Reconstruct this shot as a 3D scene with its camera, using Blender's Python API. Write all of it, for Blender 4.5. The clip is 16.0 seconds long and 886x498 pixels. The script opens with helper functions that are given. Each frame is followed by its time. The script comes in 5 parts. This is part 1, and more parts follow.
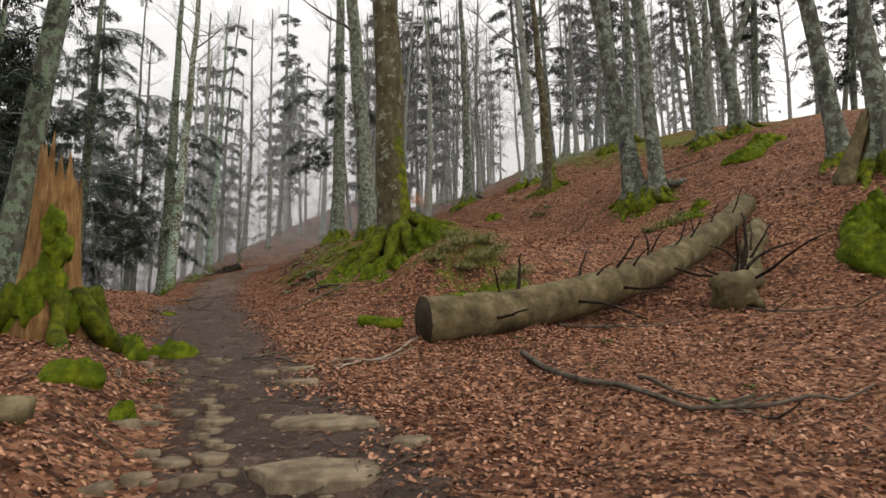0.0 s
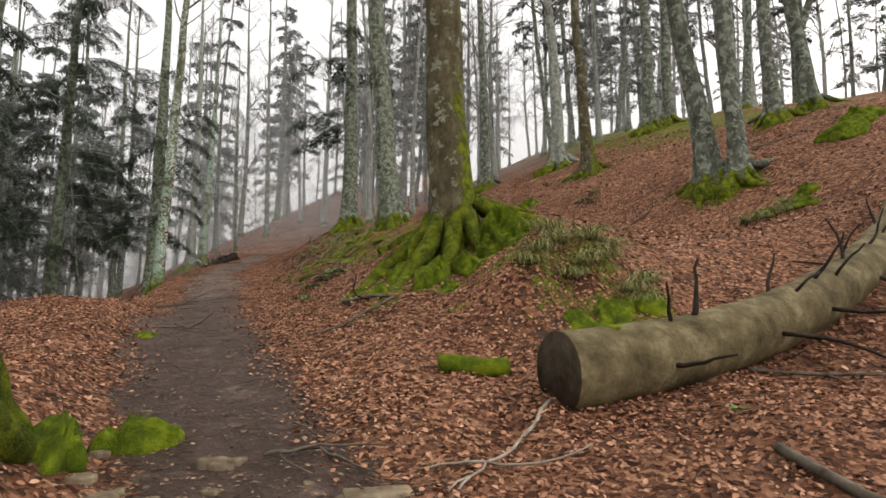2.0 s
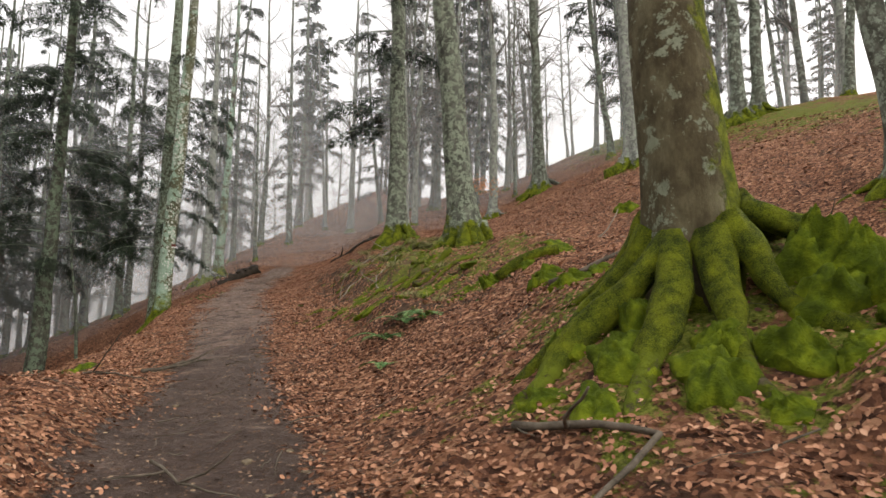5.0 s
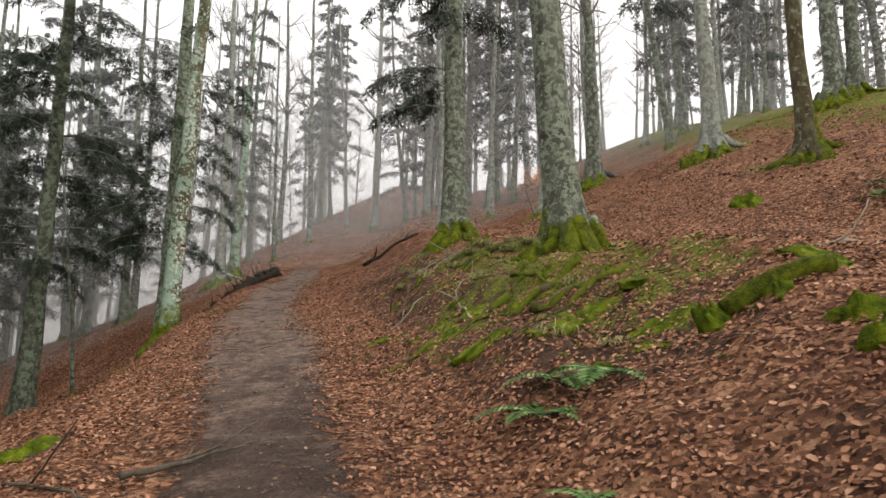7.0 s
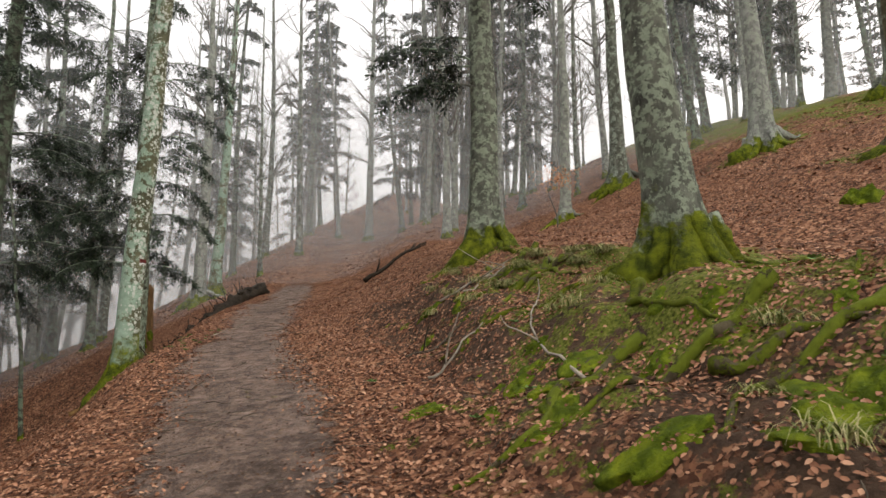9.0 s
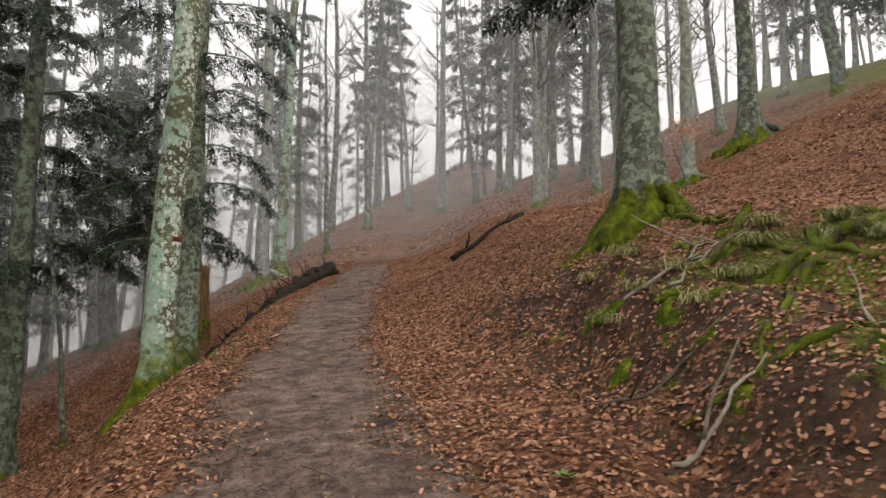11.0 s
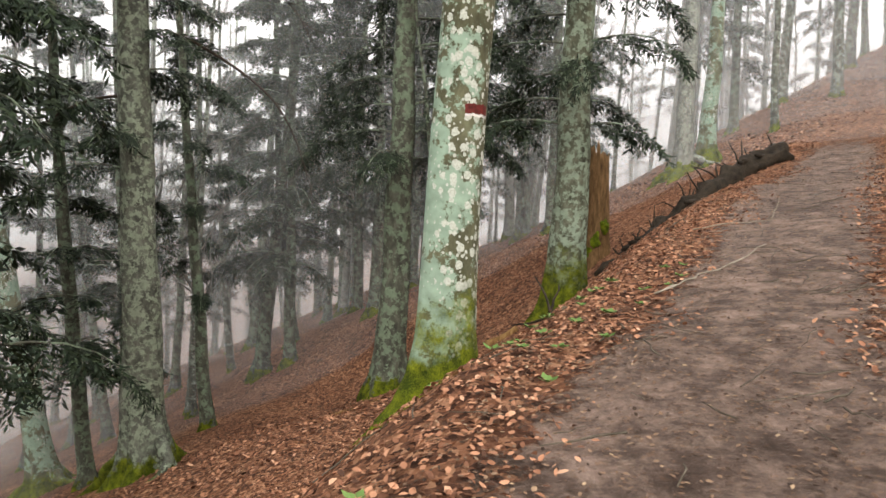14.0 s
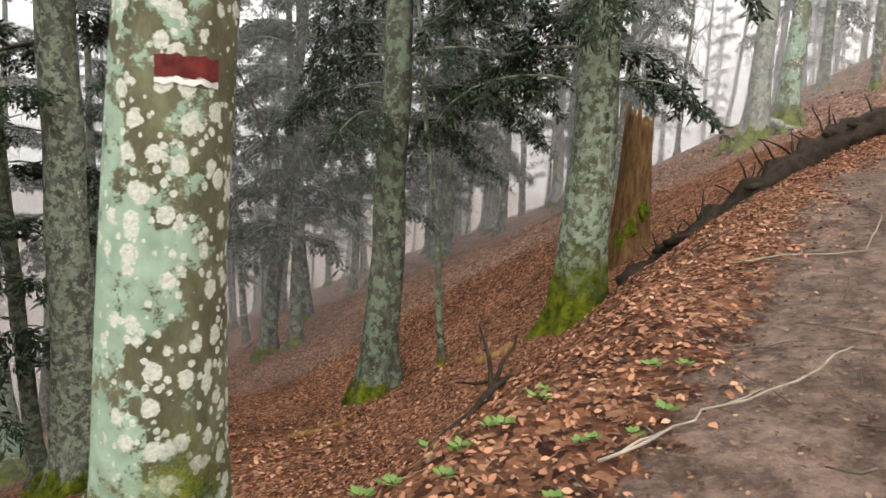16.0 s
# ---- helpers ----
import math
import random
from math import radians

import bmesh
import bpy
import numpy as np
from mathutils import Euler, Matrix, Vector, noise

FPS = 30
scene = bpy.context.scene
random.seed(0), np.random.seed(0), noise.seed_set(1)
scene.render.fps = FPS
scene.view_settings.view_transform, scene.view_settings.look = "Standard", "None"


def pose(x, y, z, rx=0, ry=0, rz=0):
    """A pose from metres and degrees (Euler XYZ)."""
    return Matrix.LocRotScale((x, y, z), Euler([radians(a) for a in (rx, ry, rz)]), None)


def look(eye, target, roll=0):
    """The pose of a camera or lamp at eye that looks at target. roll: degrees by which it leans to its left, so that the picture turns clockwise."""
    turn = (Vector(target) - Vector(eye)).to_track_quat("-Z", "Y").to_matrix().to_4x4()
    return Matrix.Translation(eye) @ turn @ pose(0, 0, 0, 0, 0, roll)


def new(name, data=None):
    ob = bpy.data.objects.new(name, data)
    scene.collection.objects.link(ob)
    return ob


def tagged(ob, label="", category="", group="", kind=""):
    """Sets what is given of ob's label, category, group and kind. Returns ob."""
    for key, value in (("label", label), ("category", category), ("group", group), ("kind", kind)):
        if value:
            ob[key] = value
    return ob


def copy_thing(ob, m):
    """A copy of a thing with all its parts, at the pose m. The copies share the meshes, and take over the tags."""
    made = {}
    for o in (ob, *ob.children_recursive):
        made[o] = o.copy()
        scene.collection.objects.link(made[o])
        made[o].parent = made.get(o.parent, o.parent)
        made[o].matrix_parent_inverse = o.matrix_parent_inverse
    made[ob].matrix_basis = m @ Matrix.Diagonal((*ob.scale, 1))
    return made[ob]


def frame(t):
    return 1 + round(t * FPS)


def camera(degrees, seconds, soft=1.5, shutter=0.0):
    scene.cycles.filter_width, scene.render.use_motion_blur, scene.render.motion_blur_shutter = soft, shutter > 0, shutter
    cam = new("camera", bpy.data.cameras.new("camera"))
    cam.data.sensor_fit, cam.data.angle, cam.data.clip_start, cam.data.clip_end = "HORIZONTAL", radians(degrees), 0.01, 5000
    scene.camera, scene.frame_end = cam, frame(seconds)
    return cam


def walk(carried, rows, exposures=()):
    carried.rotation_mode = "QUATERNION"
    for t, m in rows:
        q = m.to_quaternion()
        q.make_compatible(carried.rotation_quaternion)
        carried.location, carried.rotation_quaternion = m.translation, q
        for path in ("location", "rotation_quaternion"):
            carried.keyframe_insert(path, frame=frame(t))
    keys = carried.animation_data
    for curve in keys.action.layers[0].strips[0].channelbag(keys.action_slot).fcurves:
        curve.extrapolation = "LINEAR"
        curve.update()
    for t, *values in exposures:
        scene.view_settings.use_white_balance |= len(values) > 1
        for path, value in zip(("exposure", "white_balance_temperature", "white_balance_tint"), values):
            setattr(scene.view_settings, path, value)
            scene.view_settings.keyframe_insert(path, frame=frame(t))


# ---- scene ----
cam = camera(66.0, 16.0, soft=1.5, shutter=0.1)
# seconds, eye x y z, turn rx ry rz
PATH = [
    (0, 0.000, 0.000, 1.690, 99.50, 0.00, -0.00),
    (0.5, -0.282, 0.869, 1.851, 99.44, 0.17, -0.14),
    (1, -0.601, 1.592, 2.117, 99.18, 0.23, 0.02),
    (1.5, -0.792, 2.437, 2.259, 98.68, -0.20, -0.19),
    (2, -1.171, 3.340, 2.373, 98.40, -0.27, -0.52),
    (2.5, -1.269, 4.186, 2.585, 98.26, -0.61, -0.72),
    (3, -1.545, 4.982, 2.740, 98.26, -0.54, -1.16),
    (3.5, -1.726, 5.739, 2.964, 98.54, -0.54, -1.19),
    (4, -2.003, 6.536, 3.118, 98.81, -0.34, -1.01),
    (4.5, -2.373, 7.273, 3.276, 99.00, -0.37, 0.55),
    (4.7, -2.512, 7.574, 3.317, 98.84, -0.34, 0.70),
    (6.8, -4.137, 11.338, 4.027, 98.59, -0.73, 1.98),
    (7, -4.202, 11.686, 4.057, 98.57, -0.70, 1.70),
    (7.5, -4.453, 12.560, 4.223, 99.10, -0.36, 0.82),
    (8, -4.703, 13.349, 4.375, 99.53, -0.13, 0.71),
    (8.2, -4.764, 13.670, 4.395, 99.51, 0.06, 0.64),
    (10.3, -5.861, 17.374, 5.029, 99.08, 0.35, 1.53),
    (10.5, -5.956, 17.745, 5.062, 98.59, 0.31, 2.40),
    (11, -6.277, 18.662, 5.163, 97.21, 0.03, 5.95),
    (11.5, -6.558, 19.564, 5.236, 95.11, -1.07, 13.13),
    (12, -6.794, 20.443, 5.342, 92.56, -1.86, 21.82),
    (12.5, -7.036, 21.224, 5.418, 90.34, -2.26, 30.13),
    (13, -7.231, 22.025, 5.507, 89.13, -1.95, 33.53),
    (13.5, -7.532, 22.809, 5.621, 88.07, -1.72, 37.34),
    (14, -7.725, 23.578, 5.700, 87.01, -1.86, 41.06),
    (14.5, -8.048, 24.265, 5.783, 86.01, -1.77, 44.79),
    (15, -8.234, 25.020, 5.879, 85.34, -2.22, 45.90),
    (15.5, -8.391, 25.762, 6.019, 84.74, -2.14, 46.06),
    (16, -8.621, 26.580, 6.200, 82.82, -2.91, 46.91),
]
# the camera's own exposure and white balance: seconds, stops, kelvin, tint
EXPOSURE = ((0, 0.24, 6880, 11.5), (1.5, 0.46, 6880, 11.5), (4, 0.68, 6880, 11.5), (7.5, 0.74, 6880, 11.5), (11, 0.64, 6880, 11.5), (13, 1.32, 6880, 11.5), (16, 1.45, 6880, 11.5))
walk(cam, [(t, pose(*p)) for t, *p in PATH], EXPOSURE)

# where the sheets that imitate haze stand: metres ahead, metres to the left
HAZE_SHEETS = ((43, 25), (49, 31), (57, 39), (69, 49), (84, 62), (104, 82))

# ---- world and light: an overcast, misty winter day ----
world = bpy.data.worlds.new("world")
scene.world = world
world.use_nodes = True
wn, wl = world.node_tree.nodes, world.node_tree.links
sky = wn.new("ShaderNodeTexSky")
sky.sky_type, sky.sun_disc = "NISHITA", False
sky.sun_elevation, sky.sun_rotation = radians(38), radians(60)
sky.air_density, sky.dust_density = 1.0, 6.0
grey = wn.new("ShaderNodeHueSaturation")
grey.inputs["Saturation"].default_value = 0.12
wl.new(sky.outputs[0], grey.inputs["Color"])
cloud = wn.new("ShaderNodeMix")
cloud.data_type = "RGBA"
cloud.inputs[0].default_value = 0.6
cloud.inputs[7].default_value = (8.2, 8.35, 8.6, 1)
wl.new(grey.outputs[0], cloud.inputs[6])
wl.new(cloud.outputs[2], wn["Background"].inputs["Color"])
wn["Background"].inputs["Strength"].default_value = 0.15
sun = new("sun", bpy.data.lights.new("sun", "SUN"))
sun.data.energy, sun.data.angle, sun.data.color = 0.9, radians(35), (1, 0.97, 0.93)
sun.matrix_world = look((20, -12, 25), (0, 14, 3))


# ---- materials ----
def material(name, rough=0.9):
    m = bpy.data.materials.new(name)
    m.use_nodes = True
    b = m.node_tree.nodes["Principled BSDF"]
    b.inputs["Roughness"].default_value = rough
    b.inputs["Specular IOR Level"].default_value = 0.12
    return m, m.node_tree.nodes, m.node_tree.links, b


def tex(n, l, kind, scale, detail=5.0, rough=0.55, stretch=None, coords="Object"):
    """A noise or voronoi texture in object metres."""
    c = n.new("ShaderNodeTexCoord")
    mp = n.new("ShaderNodeMapping")
    if stretch:
        mp.inputs["Scale"].default_value = stretch
    l.new(c.outputs[coords], mp.inputs["Vector"])
    if kind == "noise":
        t = n.new("ShaderNodeTexNoise")
        t.inputs["Detail"].default_value, t.inputs["Roughness"].default_value = detail, rough
    else:
        t = n.new("ShaderNodeTexVoronoi")
        if kind == "edge":
            t.feature = "DISTANCE_TO_EDGE"
    t.inputs["Scale"].default_value = scale
    l.new(mp.outputs[0], t.inputs["Vector"])
    return t.outputs[0]


def ramp(n, l, src, stops):
    r = n.new("ShaderNodeValToRGB")
    e = r.color_ramp.elements
    while len(e) < len(stops):
        e.new(0.5)
    for k, (p, c) in enumerate(stops):
        e[k].position = p
        e[k].color = (*c, 1) if len(c) == 3 else c
    l.new(src, r.inputs[0])
    return r.outputs[0]


def step(n, l, src, a, b):
    m = n.new("ShaderNodeMapRange")
    m.interpolation_type = "SMOOTHSTEP"
    m.inputs["From Min"].default_value, m.inputs["From Max"].default_value = a, b
    l.new(src, m.inputs["Value"])
    return m.outputs[0]


def mix(n, l, fac, a, b):
    m = n.new("ShaderNodeMix")
    m.data_type = "RGBA"
    for k, v in ((0, fac), (6, a), (7, b)):
        if isinstance(v, (int, float)):
            m.inputs[k].default_value = v
        elif isinstance(v, tuple):
            m.inputs[k].default_value = (*v, 1)
        else:
            l.new(v, m.inputs[k])
    return m.outputs[2]


def calc(n, l, op, a, b):
    m = n.new("ShaderNodeMath")
    m.operation = op
    for k, v in ((0, a), (1, b)):
        if isinstance(v, (int, float)):
            m.inputs[k].default_value = v
        else:
            l.new(v, m.inputs[k])
    return m.outputs[0]


def bump(n, l, b, src, strength, distance):
    k = n.new("ShaderNodeBump")
    k.inputs["Strength"].default_value, k.inputs["Distance"].default_value = strength, distance
    l.new(src, k.inputs["Height"])
    l.new(k.outputs[0], b.inputs["Normal"])


def height_of(n, l):
    """Height above a tree's foot, in metres."""
    c = n.new("ShaderNodeTexCoord")
    s = n.new("ShaderNodeSeparateXYZ")
    l.new(c.outputs["Object"], s.inputs[0])
    return s.outputs


MOSS_DARK, MOSS_LIGHT = (0.022, 0.034, 0.004), (0.19, 0.215, 0.012)


def bark(name, dark, mid, pale, lichen, lichen_amount, moss_height, spots=0.0, moss_side=None, plates=0.35, grain=5.0, spot_side=None):
    """Bark: base mottling, crusts of lichen, white spots, moss at the foot or up one side."""
    m, n, l, b = material(name, 0.92)
    col = ramp(n, l, tex(n, l, "noise", 5, 8, 0.7, (1, 1, 0.5)), [(0.3, dark), (0.5, mid), (0.72, pale)])
    o = height_of(n, l)
    lump = tex(n, l, "noise", grain, 10, 0.74)
    if spot_side:
        turn = calc(n, l, "ADD", calc(n, l, "MULTIPLY", o[0], spot_side[0]), calc(n, l, "MULTIPLY", o[1], spot_side[1]))
        lump = calc(n, l, "SUBTRACT", lump, calc(n, l, "MULTIPLY", turn, 0.055))
    crust = step(n, l, lump, 0.62 - 0.3 * lichen_amount, 0.66 - 0.3 * lichen_amount)
    tint = ramp(n, l, tex(n, l, "noise", 11, 4), [(0.3, tuple(0.7 * c for c in lichen)), (0.7, lichen)])
    col = mix(n, l, crust, col, tint)
    if spots:
        # crusty pale rosettes of several sizes, in drifts
        drift = step(n, l, tex(n, l, "noise", 1.7, 5, 0.6), 0.62 - spots * 0.2, 0.8 - spots * 0.2)
        if spot_side:
            drift = calc(n, l, "ADD", drift, calc(n, l, "MULTIPLY", turn, 0.35))
        fray = calc(n, l, "MULTIPLY", tex(n, l, "noise", 46, 6, 0.7), 0.5)
        drift = calc(n, l, "MINIMUM", drift, 1.0)
        for scale, reach in ((12, 0.61), (24, 0.55)):
            v = calc(n, l, "ADD", tex(n, l, "voronoi", scale, stretch=(1, 1, 0.85)), fray)
            spot = step(n, l, calc(n, l, "SUBTRACT", calc(n, l, "MULTIPLY", drift, reach), v), -0.035, 0.025)
            chalk = ramp(n, l, tex(n, l, "noise", 60, 5, 0.7), [(0.3, (0.27, 0.30, 0.24)), (0.55, (0.46, 0.48, 0.42)), (0.75, (0.58, 0.59, 0.53))])
            col = mix(n, l, spot, col, chalk)
    wob = tex(n, l, "noise", 2.4, 6, 0.65)
    low = calc(n, l, "SUBTRACT", o[2], calc(n, l, "MULTIPLY", calc(n, l, "SUBTRACT", wob, 0.5), 2.2))
    green = calc(n, l, "SUBTRACT", 1.0, step(n, l, low, moss_height * 0.6, moss_height * 1.25))
    if moss_side:
        side = calc(n, l, "ADD", calc(n, l, "MULTIPLY", o[0], moss_side[0]), calc(n, l, "MULTIPLY", o[1], moss_side[1]))
        side = calc(n, l, "ADD", side, calc(n, l, "MULTIPLY", calc(n, l, "SUBTRACT", wob, 0.5), 0.9))
        green = calc(n, l, "MAXIMUM", green, step(n, l, side, moss_side[2], moss_side[2] + 0.09))
    fuzz = calc(n, l, "ADD", calc(n, l, "MULTIPLY", tex(n, l, "noise", 110, 6, 0.7), 0.5), calc(n, l, "MULTIPLY", tex(n, l, "noise", 7, 5, 0.6), 0.5))
    col = mix(n, l, green, col, ramp(n, l, fuzz, [(0.42, MOSS_DARK), (0.65, MOSS_LIGHT)]))
    l.new(col, b.inputs["Base Color"])
    h = calc(n, l, "ADD", calc(n, l, "MULTIPLY", tex(n, l, "noise", 24, 8, 0.7, (1, 1, 0.45)), 0.8), calc(n, l, "MULTIPLY", crust, 0.2))
    h = calc(n, l, "ADD", h, calc(n, l, "MULTIPLY", green, calc(n, l, "MULTIPLY", fuzz, 1.2)))
    bump(n, l, b, h, plates, 0.035)
    return m


GREY = ((0.028, 0.027, 0.022), (0.085, 0.09, 0.07), (0.19, 0.2, 0.16))
beech_bark = bark("beech_bark", *GREY, (0.25, 0.29, 0.23), 0.35, 0.3)
pale_bark = bark("pale_bark", (0.07, 0.07, 0.06), (0.17, 0.175, 0.155), (0.30, 0.31, 0.275), (0.30, 0.33, 0.27), 0.4, 0.28)
spotted_bark = bark("spotted_bark", (0.025, 0.025, 0.02), (0.09, 0.095, 0.075), (0.17, 0.18, 0.14), (0.24, 0.28, 0.205), 0.42, 0.42, 0.35, plates=0.75, grain=8.0)
green_bark = bark("green_lichen_bark", (0.04, 0.042, 0.024), (0.10, 0.105, 0.06), (0.19, 0.2, 0.12), (0.26, 0.37, 0.275), 0.5, 0.62, 1.0, grain=2.6)
marked_bark = bark("mint_lichen_bark", (0.035, 0.034, 0.02), (0.085, 0.085, 0.05), (0.16, 0.165, 0.10), (0.27, 0.375, 0.285), 0.5, 0.85, 1.4, grain=3.2, spot_side=(3.1, 3.3))
mossy_bark = bark("mossy_bark", (0.028, 0.022, 0.012), (0.075, 0.062, 0.034), (0.15, 0.14, 0.085), (0.22, 0.24, 0.17), 0.22, 0.05, 0.05, (1.0, -0.3, 0.1), plates=0.7)
mossy_fir_bark = bark("mossy_fir_bark", (0.025, 0.025, 0.016), (0.09, 0.095, 0.065), (0.19, 0.2, 0.145), (0.25, 0.31, 0.23), 0.45, 1.15, 0.25, plates=0.75, grain=7.5)
root_bark = bark("mossy_root_bark", (0.03, 0.022, 0.012), (0.07, 0.055, 0.03), (0.13, 0.11, 0.07), (0.11, 0.135, 0.012), 0.62, -0.55, plates=0.9)
fir_bark = bark("fir_bark", (0.022, 0.022, 0.017), (0.07, 0.072, 0.055), (0.15, 0.16, 0.12), (0.17, 0.22, 0.15), 0.42, 0.2, plates=0.7)


def simple(name, stops, scale, rough=0.9, bumpy=0.4, deep=0.02, stretch=None, fine=30):
    m, n, l, b = material(name, rough)
    l.new(ramp(n, l, tex(n, l, "noise", scale, 8, 0.65, stretch), stops), b.inputs["Base Color"])
    bump(n, l, b, tex(n, l, "noise", fine, 6, 0.6, stretch), bumpy, deep)
    return m


dead_wood = simple("weathered_log", [(0.25, (0.025, 0.019, 0.008)), (0.5, (0.105, 0.084, 0.042)), (0.75, (0.24, 0.2, 0.115))], 4, 0.85, 0.5, 0.03, (1, 1, 1))
cut_wood = simple("cut_end", [(0.3, (0.025, 0.02, 0.014)), (0.7, (0.075, 0.058, 0.036))], 8, 0.9)
rotten_wood = simple("rotten_orange_wood", [(0.25, (0.035, 0.02, 0.009)), (0.5, (0.19, 0.105, 0.04)), (0.75, (0.36, 0.23, 0.10))], 5, 0.9, 0.7, 0.05, (3, 3, 0.6), 14)
snag_wood = simple("dull_snag_wood", [(0.25, (0.035, 0.02, 0.01)), (0.5, (0.13, 0.075, 0.032)), (0.75, (0.26, 0.16, 0.08))], 5, 0.9, 0.8, 0.05, (3, 3, 0.6), 14)
dark_wood = simple("wet_dark_wood", [(0.3, (0.008, 0.006, 0.0045)), (0.7, (0.045, 0.034, 0.023))], 6, 0.75, 0.6, 0.03)
twig_wood = simple("twig", [(0.3, (0.035, 0.028, 0.02)), (0.7, (0.15, 0.125, 0.095))], 9, 0.85)
pale_twig = simple("bleached_twig", [(0.3, (0.14, 0.115, 0.085)), (0.7, (0.36, 0.32, 0.26))], 9, 0.85)
branch_mat = simple("bare_twigs", [(0.3, (0.06, 0.055, 0.045)), (0.7, (0.15, 0.145, 0.125))], 3, 0.9)
moss_mat = simple("moss_cushion", [(0.25, (0.016, 0.028, 0.003)), (0.48, (0.075, 0.105, 0.006)), (0.75, (0.22, 0.26, 0.014))], 6, 0.95, 0.9, 0.03, None, 70)
stone_mat = simple("muddy_stone", [(0.25, (0.045, 0.033, 0.022)), (0.5, (0.145, 0.112, 0.072)), (0.75, (0.28, 0.225, 0.15))], 7, 0.75, 0.4, 0.02)
red_paint = simple("red_paint", [(0.35, (0.06, 0.012, 0.01)), (0.65, (0.16, 0.03, 0.025))], 14, 0.7)
white_paint = simple("white_paint", [(0.3, (0.35, 0.34, 0.31)), (0.6, (0.68, 0.67, 0.63))], 16, 0.7)


def foliage(name, stops, rough=0.65, shine=0.12):
    m, n, l, b = material(name, rough)
    g = n.new("ShaderNodeNewGeometry")
    l.new(ramp(n, l, g.outputs["Random Per Island"], stops), b.inputs["Base Color"])
    b.inputs["Specular IOR Level"].default_value = shine
    return m


leaf_mat = foliage("dead_beech_leaves", [(0.0, (0.05, 0.024, 0.015)), (0.25, (0.15, 0.067, 0.038)), (0.6, (0.285, 0.134, 0.077)), (0.9, (0.39, 0.2, 0.118)), (1.0, (0.47, 0.275, 0.175))], 0.7, 0.12)
mud_leaf = foliage("trodden_leaves", [(0.0, (0.03, 0.018, 0.012)), (0.5, (0.11, 0.065, 0.042)), (0.9, (0.22, 0.14, 0.09)), (1.0, (0.34, 0.24, 0.15))])
orange_leaf = foliage("orange_leaves", [(0.0, (0.22, 0.08, 0.03)), (1.0, (0.46, 0.19, 0.07))])
needle_mat = foliage("fir_needles", [(0.0, (0.005, 0.009, 0.005)), (0.6, (0.014, 0.024, 0.012)), (1.0, (0.036, 0.052, 0.026))], 0.6)
fern_mat = foliage("fern_green", [(0.0, (0.035, 0.085, 0.022)), (0.7, (0.10, 0.19, 0.06)), (1.0, (0.2, 0.28, 0.11))])
grass_mat = foliage("winter_grass", [(0.0, (0.07, 0.105, 0.022)), (0.55, (0.21, 0.215, 0.075)), (1.0, (0.42, 0.36, 0.19))])
herb_mat = foliage("fresh_herb", [(0.0, (0.04, 0.085, 0.018)), (1.0, (0.13, 0.21, 0.06))])


